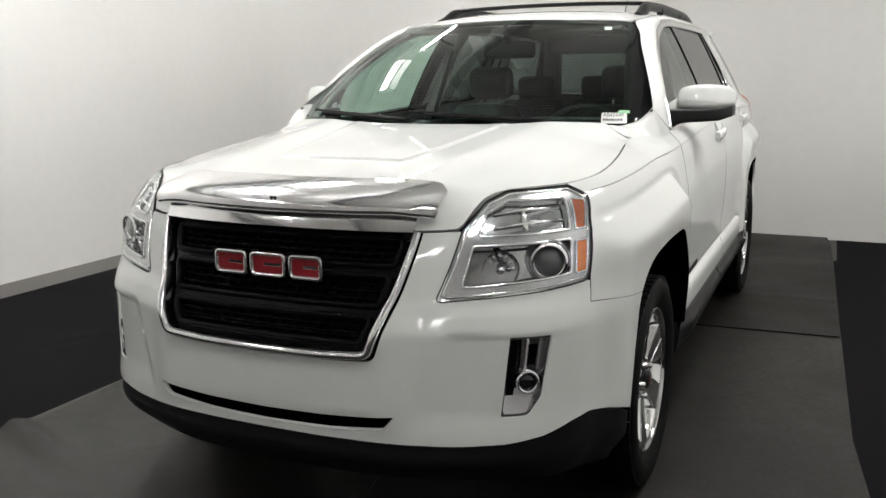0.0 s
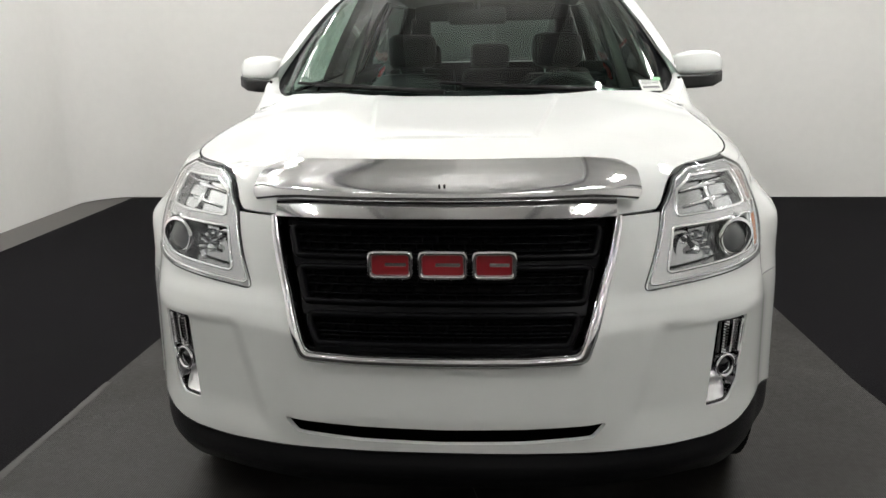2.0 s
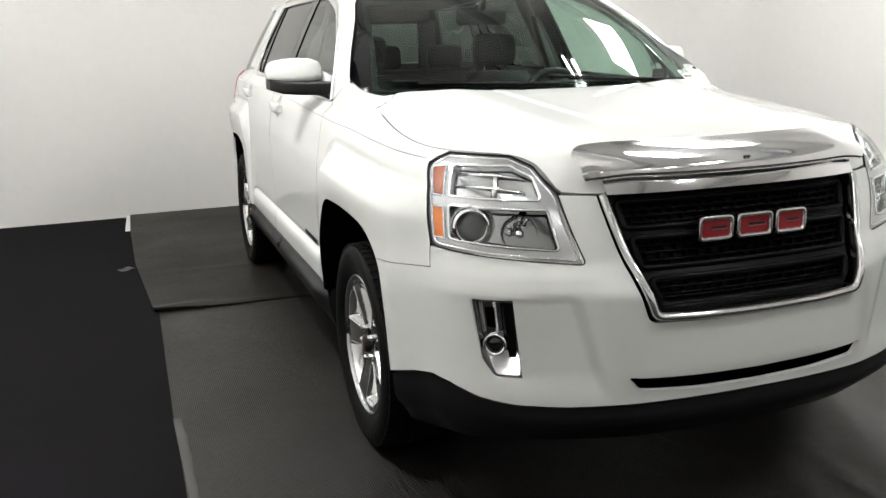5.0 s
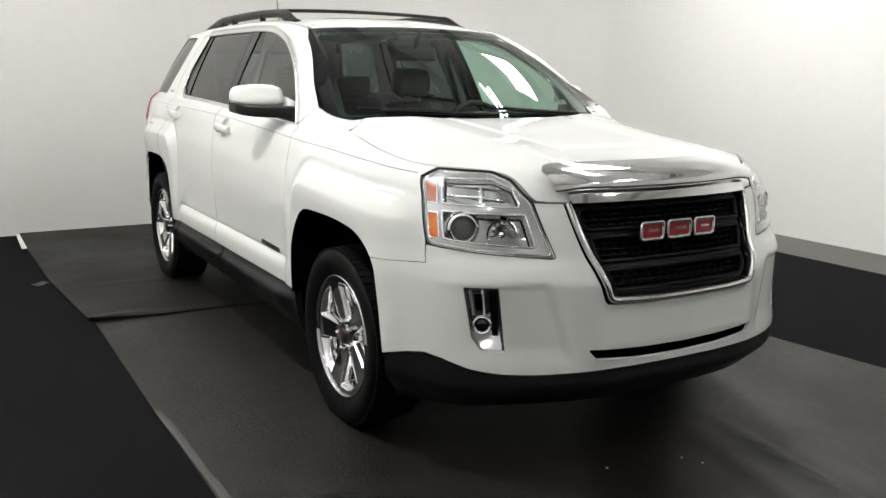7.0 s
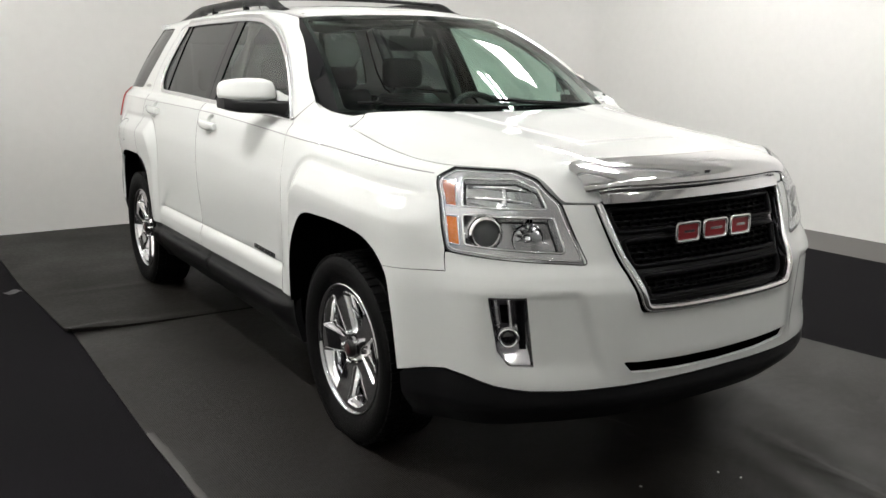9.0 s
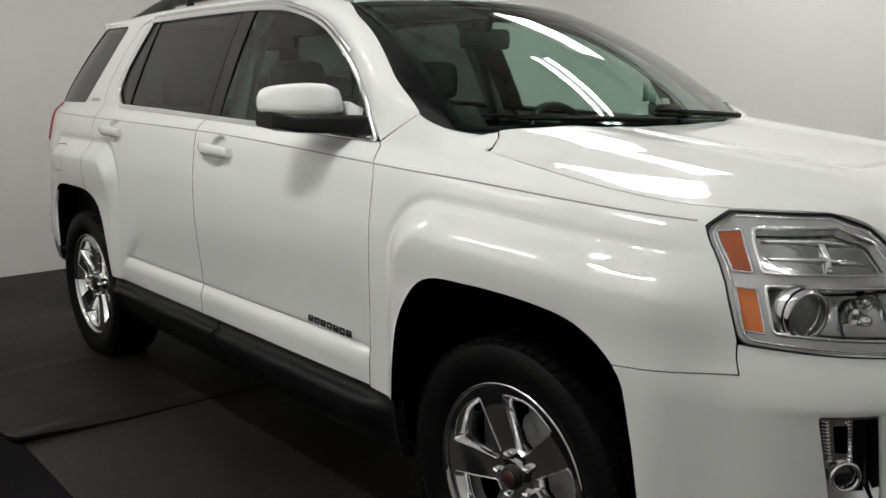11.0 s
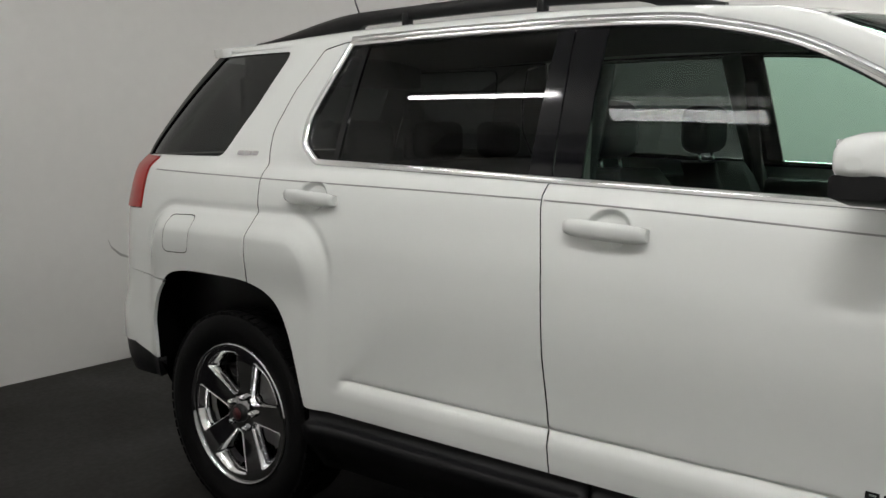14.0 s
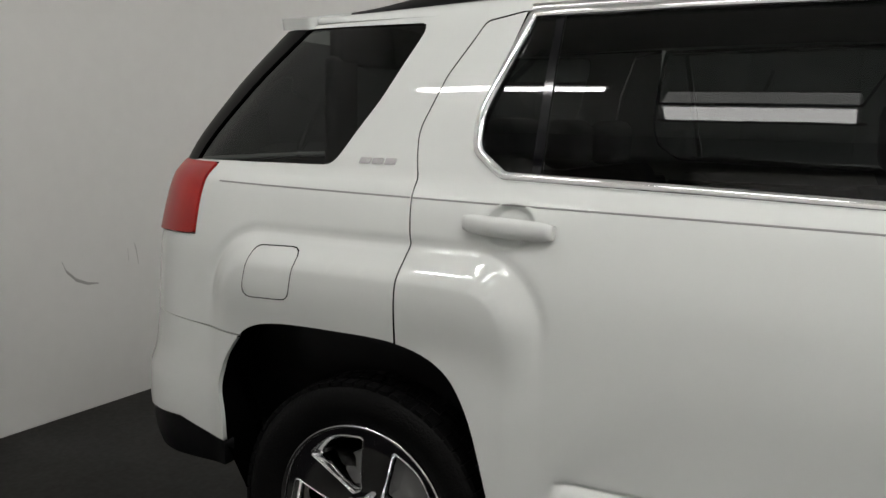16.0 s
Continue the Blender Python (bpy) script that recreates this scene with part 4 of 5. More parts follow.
    skin("lamp_housing", rounded(flip([(5.045, 1.022), (5.375, 1.008), (5.375, 1.208), (5.068, 1.207)], s), .01), lift(body, -.034), DARK, tail, step=.04, depth=.004, label="black lamp housing")
    # black sill cladding in two lengths, standing proud
    def sill(u, z):
        p = body(u, z)
        p[..., 0] += np.where(np.asarray(u) < 0, -1, 1) * (.040 * smooth(.422, .406, p[..., 2]) * smooth(.26, .36, p[..., 2]) * smooth(1.99, 2.20, np.abs(u)) - .012)
        return p
    for u0, u1 in ((1.992, 3.06), (3.068, 4.042)):
        skin("sill_cladding", rounded(flip([(u0, .25), (u1, .25), (u1, .452), (u0, .452)], s), .012), sill, CLADDING, car, step=.03, depth=.03, label="dark grey plastic sill cladding")
    # side windows
    dlo = spline([(2.186, 1.153), (2.24, 1.212), (2.31, 1.283), (2.47, 1.400), (2.69, 1.510), (2.93, 1.570), (3.12, 1.587), (3.31, 1.592)], 5) + [(3.74, 1.592), (4.125, 1.586, .02), (4.198, 1.345, .12), (4.179, 1.266, .06), (4.093, 1.211, .05), (3.66, 1.200), (3.24, 1.186), (2.667, 1.168)]
    dlo_loop = rounded(flip(dlo, s), n=7)
    bead("window_trim", dlo_loop, body, .023, .010, CHROME, car, closed=True, label="bright chrome window moulding")
    top_trim = spline([(2.46, 1.411), (2.69, 1.524), (2.93, 1.586), (3.12, 1.603), (3.31, 1.608)], 6) + [(3.74, 1.608), (4.135, 1.602)]
    bead("upper_trim", flip(top_trim, s), body, .022, .007, SATIN, car, label="satin metal moulding above the side windows")
    front_glass = [(2.30, 1.160), (3.155, 1.187), (3.19, 1.588), ] + spline([(3.12, 1.583), (2.93, 1.566), (2.69, 1.506), (2.47, 1.396), (2.36, 1.32)], 5)
    skin("front_window", rounded(flip(front_glass, s)), lift(body, -.006), CLEAR, car, step=.04, depth=.004, label="lightly tinted side glass")
    skin("mirror_sail", rounded(flip([(2.20, 1.157), (2.298, 1.160), (2.358, 1.318), (2.312, 1.28)], s)), lift(body, -.002), PLASTIC, car, step=.03, depth=.012)
    skin("door_pillar", rounded(flip([(3.157, 1.187), (3.236, 1.189), (3.285, 1.588), (3.192, 1.588)], s)), lift(body, -.001), GLOSSBLACK, car, step=.03, depth=.012, label="gloss black door pillar")
    skin("door_pillar", rounded(flip([(3.241, 1.189), (3.31, 1.190), (3.34, 1.588), (3.290, 1.588)], s)), lift(body, -.001), GLOSSBLACK, car, step=.03, depth=.012, label="gloss black door pillar")
    skin("rear_window", rounded(flip([(3.312, 1.191), (4.00, 1.206), (4.03, 1.584), (3.342, 1.588)], s)), lift(body, -.006), TINTED, car, step=.04, depth=.004, label="dark privacy glass")
    skin("window_bar", rounded(flip([(4.003, 1.206), (4.025, 1.206), (4.055, 1.583), (4.033, 1.584)], s)), lift(body, -.001), GLOSSBLACK, car, step=.03, depth=.01)
    skin("rear_vent_window", rounded(flip([(4.027, 1.207), (4.090, 1.212, .02), (4.173, 1.268, .04), (4.193, 1.345, .12), (4.120, 1.582), (4.057, 1.583)], s)), lift(body, -.006), TINTED, car, step=.04, depth=.004, label="dark privacy glass")
    # pinstripe from lamp to lamp
    for u0, u1 in ((.995, 2.129), (2.136, 3.231), (3.240, 4.316), (4.322, 4.995)):
        us = np.linspace(u0, u1, 12)
        zs = [float(BELT(body(np.array(u), np.array(1.1))[1])) - .002 for u in us]
        bead("pinstripe", flip(list(zip(us, zs)), s), body, .0045, .0010, STRIPE, car, step=.04, sink=.001)

    # pillar and cant rail: a rounded strip from the window top over to the roof
    rail_path = spline([(2.186, 1.165), (2.24, 1.224), (2.31, 1.295), (2.47, 1.412), (2.69, 1.522), (2.93, 1.582), (3.12, 1.598), (3.31, 1.602), (3.74, 1.602), (4.18, 1.596), (4.6, 1.594), (5.17, 1.592)], 5)
    lower = dense(rail_path, .04, closed=False)
    p0 = body(s * lower[:, 0], lower[:, 1])
    n0 = normals_of(body, s * lower[:, 0], lower[:, 1])
    n0 *= np.where(n0[:, :1] * s < 0, -1, 1)
    rings = []
    for p, n in zip(p0, n0):
        if p[2] < 1.588 and p[1] < 1.5:
            b = min(1.0, max(.0, .12 + .88 * (p[2] - 1.165) / .42))
            q = windshield_at(np.array(s * (1.08 - .04 * smooth(.12, .70, b) - .01 * smooth(.5, .85, b) - .03 * smooth(.8, 1.0, b))), np.array(b))
            mid = (p + q) / 2 + np.array([s * .052, -.013, .042]) * (.35 + .65 * smooth(1.165, 1.27, p[2]))
        else:
            q = roof(np.array(s * .535), np.array(p[1]))
            mid = np.array([s * .585, (p[1] + q[1]) / 2, q[2] + .004])
        ring = np.array([(1 - t) ** 2 * p + 2 * t * (1 - t) * mid + t * t * q for t in np.linspace(0, 1, 9)])
        if p[1] < 1.0:
            seam = np.array([body(s * (2.169 - .135 * t), 1.1530 + .0812 * t) for t in np.linspace(0, 1, 9)])
            t = 1 - smooth(0, .10, p[2] - float(p0[0][2]))
            ring = ring + (seam - rings_first) * t if rings else seam
        if not rings:
            rings_first = np.array([(1 - t) ** 2 * p + 2 * t * (1 - t) * mid + t * t * q for t in np.linspace(0, 1, 9)])
        rings.append([tuple(r) for r in ring])
    part("roof_pillar", loft(rings, ring_closed=False), PAINT, car, "white painted pillar and roof edge")

# roof panel, with a raised strip along each side
roof_half = [(0, .972), (.3, 1.005), (.54, 1.09), (.54, 3.20), (.50, 3.30), (.3, 3.36), (0, 3.38)]
skin("roof", rounded(both(roof_half)), roof, PAINT, car, step=.05, depth=.02, label="white painted roof")
skin("spoiler", rounded(both([(0, 3.18), (.50, 3.18), (.60, 3.22, .03), (.53, 3.375, .05), (.3, 3.43), (0, 3.45)])), lambda x, y: roof(x, y) + np.array([0, 0, .010]), PAINT, car, step=.03, depth=.032, label="white painted roof spoiler")

# windshield and cowl
windshield = skin("windshield", rounded([(-.985, .012, .03), (.985, .012, .03), (.985, .985, .04), (-.985, .985, .04)]), windshield_at, CLEAR, car, step=.06, depth=.005, label="clear green-tinted windshield")
skin("windshield_edge", rounded([(-1.0, -.02, .03), (1.0, -.02, .03), (1.04, .04, .03), (1.083, .12, .1), (1.060, .42, .2), (1.035, .86, .2), (1.01, 1.01, .04), (-1.01, 1.01, .04), (-1.035, .86, .2), (-1.060, .42, .2), (-1.083, .12, .1), (-1.04, .04, .03)]), lambda a, b: windshield_at(a, b) + np.array([0, .003, -.004]) + smooth(1.0, 1.06, np.abs(a))[..., None] * np.array([0, .010, -.012]), GLOSSBLACK, car,
     holes=[rounded([(-.958, .035, .04), (-.958, .962, .05), (.958, .962, .05), (.958, .035, .04)])], step=.06, depth=.01)


def cowl_at(a, b):
    p = windshield_at(a, b * 0)
    p[..., 1] -= (1 - b) * .10
    p[..., 2] -= .012 + (1 - b) * .01
    return p


skin("cowl", rounded([(-1.0, 0), (1.0, 0), (1.0, 1.0), (-1.0, 1.0)]), cowl_at, PLASTIC, car, step=.08, depth=.02, label="black plastic cowl panel")

# tail: gate, rear glass, bumper
skin("tailgate", rounded(flip([(5.325, .80), (6.5, .80), (6.5, 1.205), (5.384, 1.205), (5.384, 1.006), (5.325, 1.006)], 1)), body, PAINT, car, step=.06, label="white painted tailgate")
skin("tailgate", rounded(flip([(5.325, .80), (6.5, .80), (6.5, 1.205), (5.384, 1.205), (5.384, 1.006), (5.325, 1.006)], -1)), body, PAINT, car, step=.06, label="white painted tailgate")
for s in (-1, 1):
    skin("screen_pillar", rounded(flip([(5.184, 1.215), (5.32, 1.215), (5.30, 1.580), (5.154, 1.580)], s)), lift(body, .003), GRILLEBLACK, car, step=.03, depth=.006, label="black pillar trim")
    skin("rear_screen", rounded(flip([(5.323, 1.217), (6.4, 1.217), (6.4, 1.576), (5.303, 1.576)], s)), lift(body, -.004), TINTED, car, step=.05, depth=.004, label="dark privacy glass")
    skin("rear_bumper", rounded(flip(ra[split_b + 1:] + [(4.90, .484), (5.04, .510), (5.24, .496), (6.5, .50), (6.5, .79), (5.30, .789), (5.08, .785), (ra[split_b][0] + .008, .776)], s)), body, PAINT, car, step=.04, label="white painted rear bumper")
    skin("rear_valance", rounded(flip([(4.868, .40), (5.2, .37), (6.5, .36), (6.5, .494), (5.24, .490), (5.04, .504), (4.89, .478), (4.85, .476)], s)), lift(body, -.006), CLADDING, car, step=.04, depth=.03, label="black lower rear valance")

# ---- underbody, wheel wells and cabin ----
# plain boxes added inside the body to stop light at the gaps
for name, at, size in (("floor_block", (0, 1.4, .34), (1.20, 4.2, .16)), ("side_block", (0, 1.45, .40), (1.70, 1.95, .12)), ("rear_block", (0, 3.35, .55), (1.2, .55, .5)), ("engine_bay_block", (0, -.15, .62), (1.22, 1.1, .62))):
    part(name, box(at, size, .03), DARK, car, "black box filling the underbody to block light")
for s in (-1, 1):
    for arch in (fa, ra):
        line = np.array([(arch[0][0] - .02, .30), (arch[0][0] - .006, arch[0][1] - .01)] + [(u, z) for u, z in arch] + [(arch[-1][0] + .006, arch[-1][1] - .01), (arch[-1][0] + .02, .30)])
        rim = lift(body, -.011)(s * line[:, 0], line[:, 1])
        rim[0], rim[-1] = rim[0] - [s * .03, 0, 0], rim[-1] - [s * .03, 0, 0]
        mid_y = rim[:, 1].mean()
        deep = np.stack([rim[:, 0] * 0 + s * .60, mid_y + (rim[:, 1] - mid_y) * 1.04, rim[:, 2] * 1.02], -1)
        part("wheel_liner", loft([[tuple(p) for p in rim * (1 - t) + deep * t] for t in (0, .15, .5, 1)], ring_closed=False), DARK, car)
    part("door_card", loft([[(s * x, y, z) for x, z in ((.79, .46), (.82, .8), (.78, 1.08), (.755, 1.13), (.70, 1.12), (.70, .9), (.72, .46))] for y in (.62, 1.2, 2.0, 2.55)]), PLASTIC, car)
    part("door_card", loft([[(s * x, y, z) for x, z in ((.72, .46), (.80, .8), (.76, 1.10), (.70, 1.15), (.60, 1.14), (.60, .46))] for y in (2.56, 3.0, 3.35)]), PLASTIC, car)
part("cargo_trim", box((0, 3.34, .95), (1.50, .03, .54), .01), PLASTIC, car)
part("rear_header", box((0, 3.20, 1.555), (1.02, .05, .13), .02), PLASTIC, car)
for s in (-1, 1):
    part("rear_pillar_trim", box((s * .475, 3.20, 1.34), (.13, .04, .34), .018, 3), PLASTIC, car)
part("firewall", box((0, .40, .82), (1.42, .10, .62), .03), DARK, car)
part("cabin_floor", box((0, 1.9, .47), (1.42, 3.0, .06)), CLOTH, car)
part("headliner", loft([[(x, y, float(ROOF_MID(y)) - .035 - .045 * (abs(x) / .56) ** 2.6) for x in np.linspace(-.54, .54, 9)] for y in (1.08, 1.5, 2.0, 2.6, 3.15)], ring_closed=False), TRIM, car)
dash = [[(x, y + .10 * (abs(x) / .7) ** 2, z) for y, z in ((.42, 1.10), (.50, 1.135), (.70, 1.14), (.80, 1.10), (.83, 1.0), (.78, .75), (.42, .72))] for x in np.linspace(-.70, .70, 9)]
part("dashboard", loft(dash), CLOTH, car, "black padded dashboard")
part("instrument_hood", box((.36, .72, 1.15), (.36, .20, .07), .03, 3), CLOTH, car)
rim_c, tilt = Vector((.36, .93, 1.05)), math.radians(25)
ring = [rim_c + Vector((.185 * math.cos(w), .185 * math.sin(w) * math.sin(tilt), .185 * math.sin(w) * math.cos(tilt))) for w in np.linspace(0, 2 * math.pi, 36, endpoint=False)]
steering = part("steering_wheel", tube(ring, .017, 10, closed=True), CLOTH, car, "black leather steering wheel")
part("hub", box(tuple(rim_c + Vector((0, -.02, 0))), (.17, .06, .13), .025, 3, Matrix.Rotation(-tilt, 4, "X")), CLOTH, steering)
for dx, dz in ((-.12, .0), (.12, .0), (0, -.12)):
    part("spoke", box(tuple(rim_c + Vector((dx, dz * math.sin(tilt), dz))), (.15 if dx else .04, .02, .03 if dx else .14), .008), PLASTIC, steering)
part("column", tube([tuple(rim_c), (.36, .70, .95)], .035, 10), PLASTIC, steering)


def seat(x, y, wide, high=1.20):
    """A front seat: cushion, reclined back, headrest on two posts."""
    c = part("seat", box((x, y, .62), (wide, .50, .16), .05, 3), CLOTH, car, "black leather seat")
    back = [[(x + wide * .5 * a * w, y + .20 + .10 * (1 - math.cos(a * 1.2)) * -1 + t * .22 + d, .66 + t * (high - .66)) for a, d in ((-1, .0), (-.6, -.03), (0, -.01), (.6, -.03), (1, .0), (.9, .10), (0, .12), (-.9, .10))] for t, w in ((0, .95), (.3, 1.0), (.6, .97), (.9, .82), (1, .6))]
    part("backrest", loft(back), CLOTH, c)
    part("headrest", box((x, y + .45, high + .115), (.25, .10, .17), .045, 3), CLOTH, c)
    for d in (-.06, .06):
        part("post", tube([(x + d, y + .43, high - .03), (x + d, y + .45, high + .06)], .006, 8), SATIN, c)


seat(.37, 1.30, .50)
seat(-.37, 1.30, .50)
bench = part("rear_bench", box((0, 2.25, .62), (1.28, .50, .18), .05, 3), CLOTH, car, "black leather rear bench")
for x in (-.42, .20):
    w = .42 if x < 0 else .78
    part("backrest", box((x if x < 0 else .22, 2.58, .92), (w, .16, .56), .05, 3, Matrix.Rotation(math.radians(-14), 4, "X")), CLOTH, bench)
for x in (-.42, 0, .42):
    part("headrest", box((x, 2.68, 1.27), (.24, .10, .15), .04, 3), CLOTH, bench)
for s in (-1, 1):
    part("pillar_trim", tube([(s * .72, 1.66, 1.10), (s * .63, 1.70, 1.35), (s * .52, 1.72, 1.58)], .035, 8), TRIM, car)
    part("seat_belt", box((s * .64, 1.66, 1.25), (.012, .05, .5), .004, 2, Matrix.Rotation(s * math.radians(-18), 4, "Y")), CLOTH, car)
mirror = part("rear_view_mirror", box((0, 1.02, 1.47), (.25, .035, .075), .02, 3), PLASTIC, car, "black interior mirror")
part("stem", tube([(0, 1.01, 1.50), (0, .97, 1.575)], .012, 8), PLASTIC, mirror)
for s in (-1, 1):
    part("sun_visor", box((s * .30, 1.10, 1.575), (.42, .16, .018), .008, 2, Matrix.Rotation(math.radians(18), 4, "X")), TRIM, car)

# wipers on the glass
for a0, a1, b1 in ((.62, -.02, .030), (-.10, -.78, .035)):
    path = [tuple(windshield_at(np.array(a0 + (a1 - a0) * t), np.array(-.004 + b1 * t * 1.3)) + np.array([0, -.012, .012])) for t in np.linspace(0, 1, 9)]
    arm = part("wiper", tube(path, [.010, .009, .008, .007, .007, .006, .006, .005, .005], 8), RUBBER, car, "black windshield wiper")
    blade = [tuple(windshield_at(np.array(a0 - .12 * (a0 - a1) + (a1 - a0) * t * 1.05), np.array(.014 + b1 * t * 1.5)) + np.array([0, -.006, .009])) for t in np.linspace(0, 1, 9)]
    part("blade", tube(blade, .006, 6), RUBBER, arm)
# price tag inside the glass, with unreadable print, and a small sticker above
tag_c = [(.857, .002), (.970, .002), (.970, .072), (.857, .072)]
inner = lambda a, b: windshield_at(a, b) + np.array([0, -.0015, .003])
tag = skin("tag", rounded(tag_c, .004), inner, PAPER, windshield, step=.03, depth=.001, label="white paper tag with printed number")
skin("green_tab", rounded([(.930, .066), (.982, .066), (.982, .084), (.938, .088)], .004), lambda a, b: windshield_at(a, b) + np.array([0, -.003, .0045]), GREEN, tag, step=.03, depth=.001, label="pale green tab")


def lettering(name, words, a0, a1, b0, b1, mat, parent):
    """Printed characters laid on the windshield between the given bounds."""
    text = bpy.data.curves.new(name, "FONT")
    text.body = words
    holder = bpy.data.objects.new(name, text)
    scene.collection.objects.link(holder)
    me = bpy.data.meshes.new_from_object(holder.evaluated_get(bpy.context.evaluated_depsgraph_get()))
    bpy.data.objects.remove(holder)
    xy = np.array([v.co[:2] for v in me.vertices])
    lo, hi = xy.min(0), xy.max(0)
    k = (xy - lo) / (hi - lo)
    for v, q in zip(me.vertices, windshield_at(a0 + (a1 - a0) * k[:, 0], b0 + (b1 - b0) * k[:, 1]) + np.array([0, -.004, .006])):
        v.co = q
    me.materials.clear()
    return part(name, me, mat, parent)


lettering("stock_number", "AB47449", .864, .958, .038, .066, PRINT, tag)
for k in range(7):
    skin("print_bar", [(.866 + k * .013, .014), (.875 + k * .013, .014), (.875 + k * .013, .028), (.866 + k * .013, .028)], lambda a, b: windshield_at(a, b) + np.array([0, -.004, .006]), PRINT, tag, step=.02, depth=0)
skin("sticker", rounded([(.80, .838), (.85, .838), (.85, .880), (.80, .880)], .004), inner, STICKER, windshield, step=.03, depth=.001, label="small pale green sticker")


# ---- lamps ----
def between(u0, u1, z0, z1, d, n=6):
    us, zs = np.meshgrid(np.linspace(u0, u1, n), np.linspace(z0, z1, n))
    return us, zs


def headlight(s):
    loop = flip(HEADLIGHT, s)
    c = np.mean(np.array(loop), 0)
    shrink = lambda k: [tuple(c + (np.array(p) - c) * k) for p in loop]
    lamp = skin("headlight", shrink(1.013), lift(body, .004), LAMPGLASS, car, step=.025, depth=.006, label="clear headlight lens over chrome reflectors")
    bead("seal", shrink(1.019), lift(body, -.002), .0045, .003, PLASTIC, lamp, closed=True, label="black rubber seal")
    upper = rounded(flip([(.598, .948), (.872, .954), (.877, 1.034), (.70, 1.036), (.625, 1.006)], s), .010)
    lower = rounded(flip([(.552, .818), (.868, .840), (.873, .930), (.582, .924)], s), .012)
    skin("bezel", shrink(1.017), lift(body, -.007), LAMPGREY, lamp, holes=[upper, lower], step=.025, depth=.045, rim=REFLECTOR, label="bright silver lamp bezel")
    skin("upper_reflector", upper, lift(body, -.022), REFLECTOR, lamp, step=.015, depth=0)
    bead("rim_trim", shrink(.955), lift(body, -.006), .006, .005, CHROME, lamp, closed=True)
    skin("lower_reflector", lower, lift(body, -.050), DARKCHROME, lamp, step=.015, depth=0)
    bead("upper_trim", upper, lift(body, -.006), .008, .004, CHROME, lamp, closed=True)
    bead("lower_trim", lower, lift(body, -.006), .008, .004, CHROME, lamp, closed=True)
    at = lambda u, z, d: lift(body, -d)(np.array([s * u]), np.array([z]))[0]
    # amber side markers
    for loop_a, note in (([(.884, .838), (.925, .841), (.930, .924), (.889, .922)], "amber side marker"), ([(.891, .952), (.932, .954), (.954, 1.024), (.899, 1.030)], "amber turn lamp")):
        ring = rounded(flip(loop_a, s), .005)
        skin("amber_marker", ring, lift(body, -.004), AMBER_DARK if "turn" in note else AMBER, lamp, step=.02, depth=.01, label=note)
        bead("marker_trim", ring, lift(body, -.004), .005, .003, CHROME, lamp, closed=True)
    # vanes and bulb shield of the upper lamp
    for i, u in enumerate((.735,)):
        p, q = at(u, .958, .020), at(u + .006, 1.024, .020)
        part("vane", tube([tuple(p), tuple((p + q) / 2 + np.array([0, -.006, 0])), tuple(q)], .009, 8), CHROME, lamp)
    for z0, z1 in ((1.016, 1.006), (.984, .972)):
        part("reflector_bar", tube([tuple(at(.645, z1, .018)), tuple(at(.74, (z0 + z1) / 2 + .004, .014)), tuple(at(.86, z0, .018))], [.004, .006, .004], 8), CHROME, lamp)
    # projector and reflector bowl of the lower lamp
    turn = Matrix.Rotation(s * math.radians(22), 4, "Z")
    spot = lambda prof, n, p: (lambda bm: (bmesh.ops.transform(bm, matrix=Matrix.Translation(p) @ turn, verts=bm.verts), bm)[1])(lathe(prof, n, "y"))
    p = at(.808, .884, .032)
    part("projector_ring", spot([(-.028, .040), (-.030, .045), (-.026, .051), (-.014, .053), (-.010, .047), (.03, .046)], 40, p), CHROME, lamp)
    part("projector_lens", spot([(-.026, .0), (-.024, .018), (-.018, .032), (-.010, .042)], 40, p), LENS_EYE, lamp, "dark glass projector lens")
    part("projector_shroud", spot([(-.016, .055), (.0, .060), (.03, .056)], 32, p), SATIN, lamp)
    q = at(.665, .872, .052)
    part("reflector_bowl", spot([(.020, .010), (.016, .026), (.004, .042), (-.012, .050)], 20, q), REFLECTOR, lamp)
    part("bulb_cap", spot([(-.030, 0), (-.026, .010), (-.006, .014), (.02, .014)], 16, q), CHROME, lamp)
    for k in range(7):
        w = .1 + k * .50
        part("facet", tube([tuple(q + np.array([.022 * math.cos(w) * 1.0, -.004, .022 * math.sin(w)])), tuple(q + np.array([.043 * math.cos(w), -.010, .043 * math.sin(w)]))], .006, 5), SATIN, lamp)
    return lamp


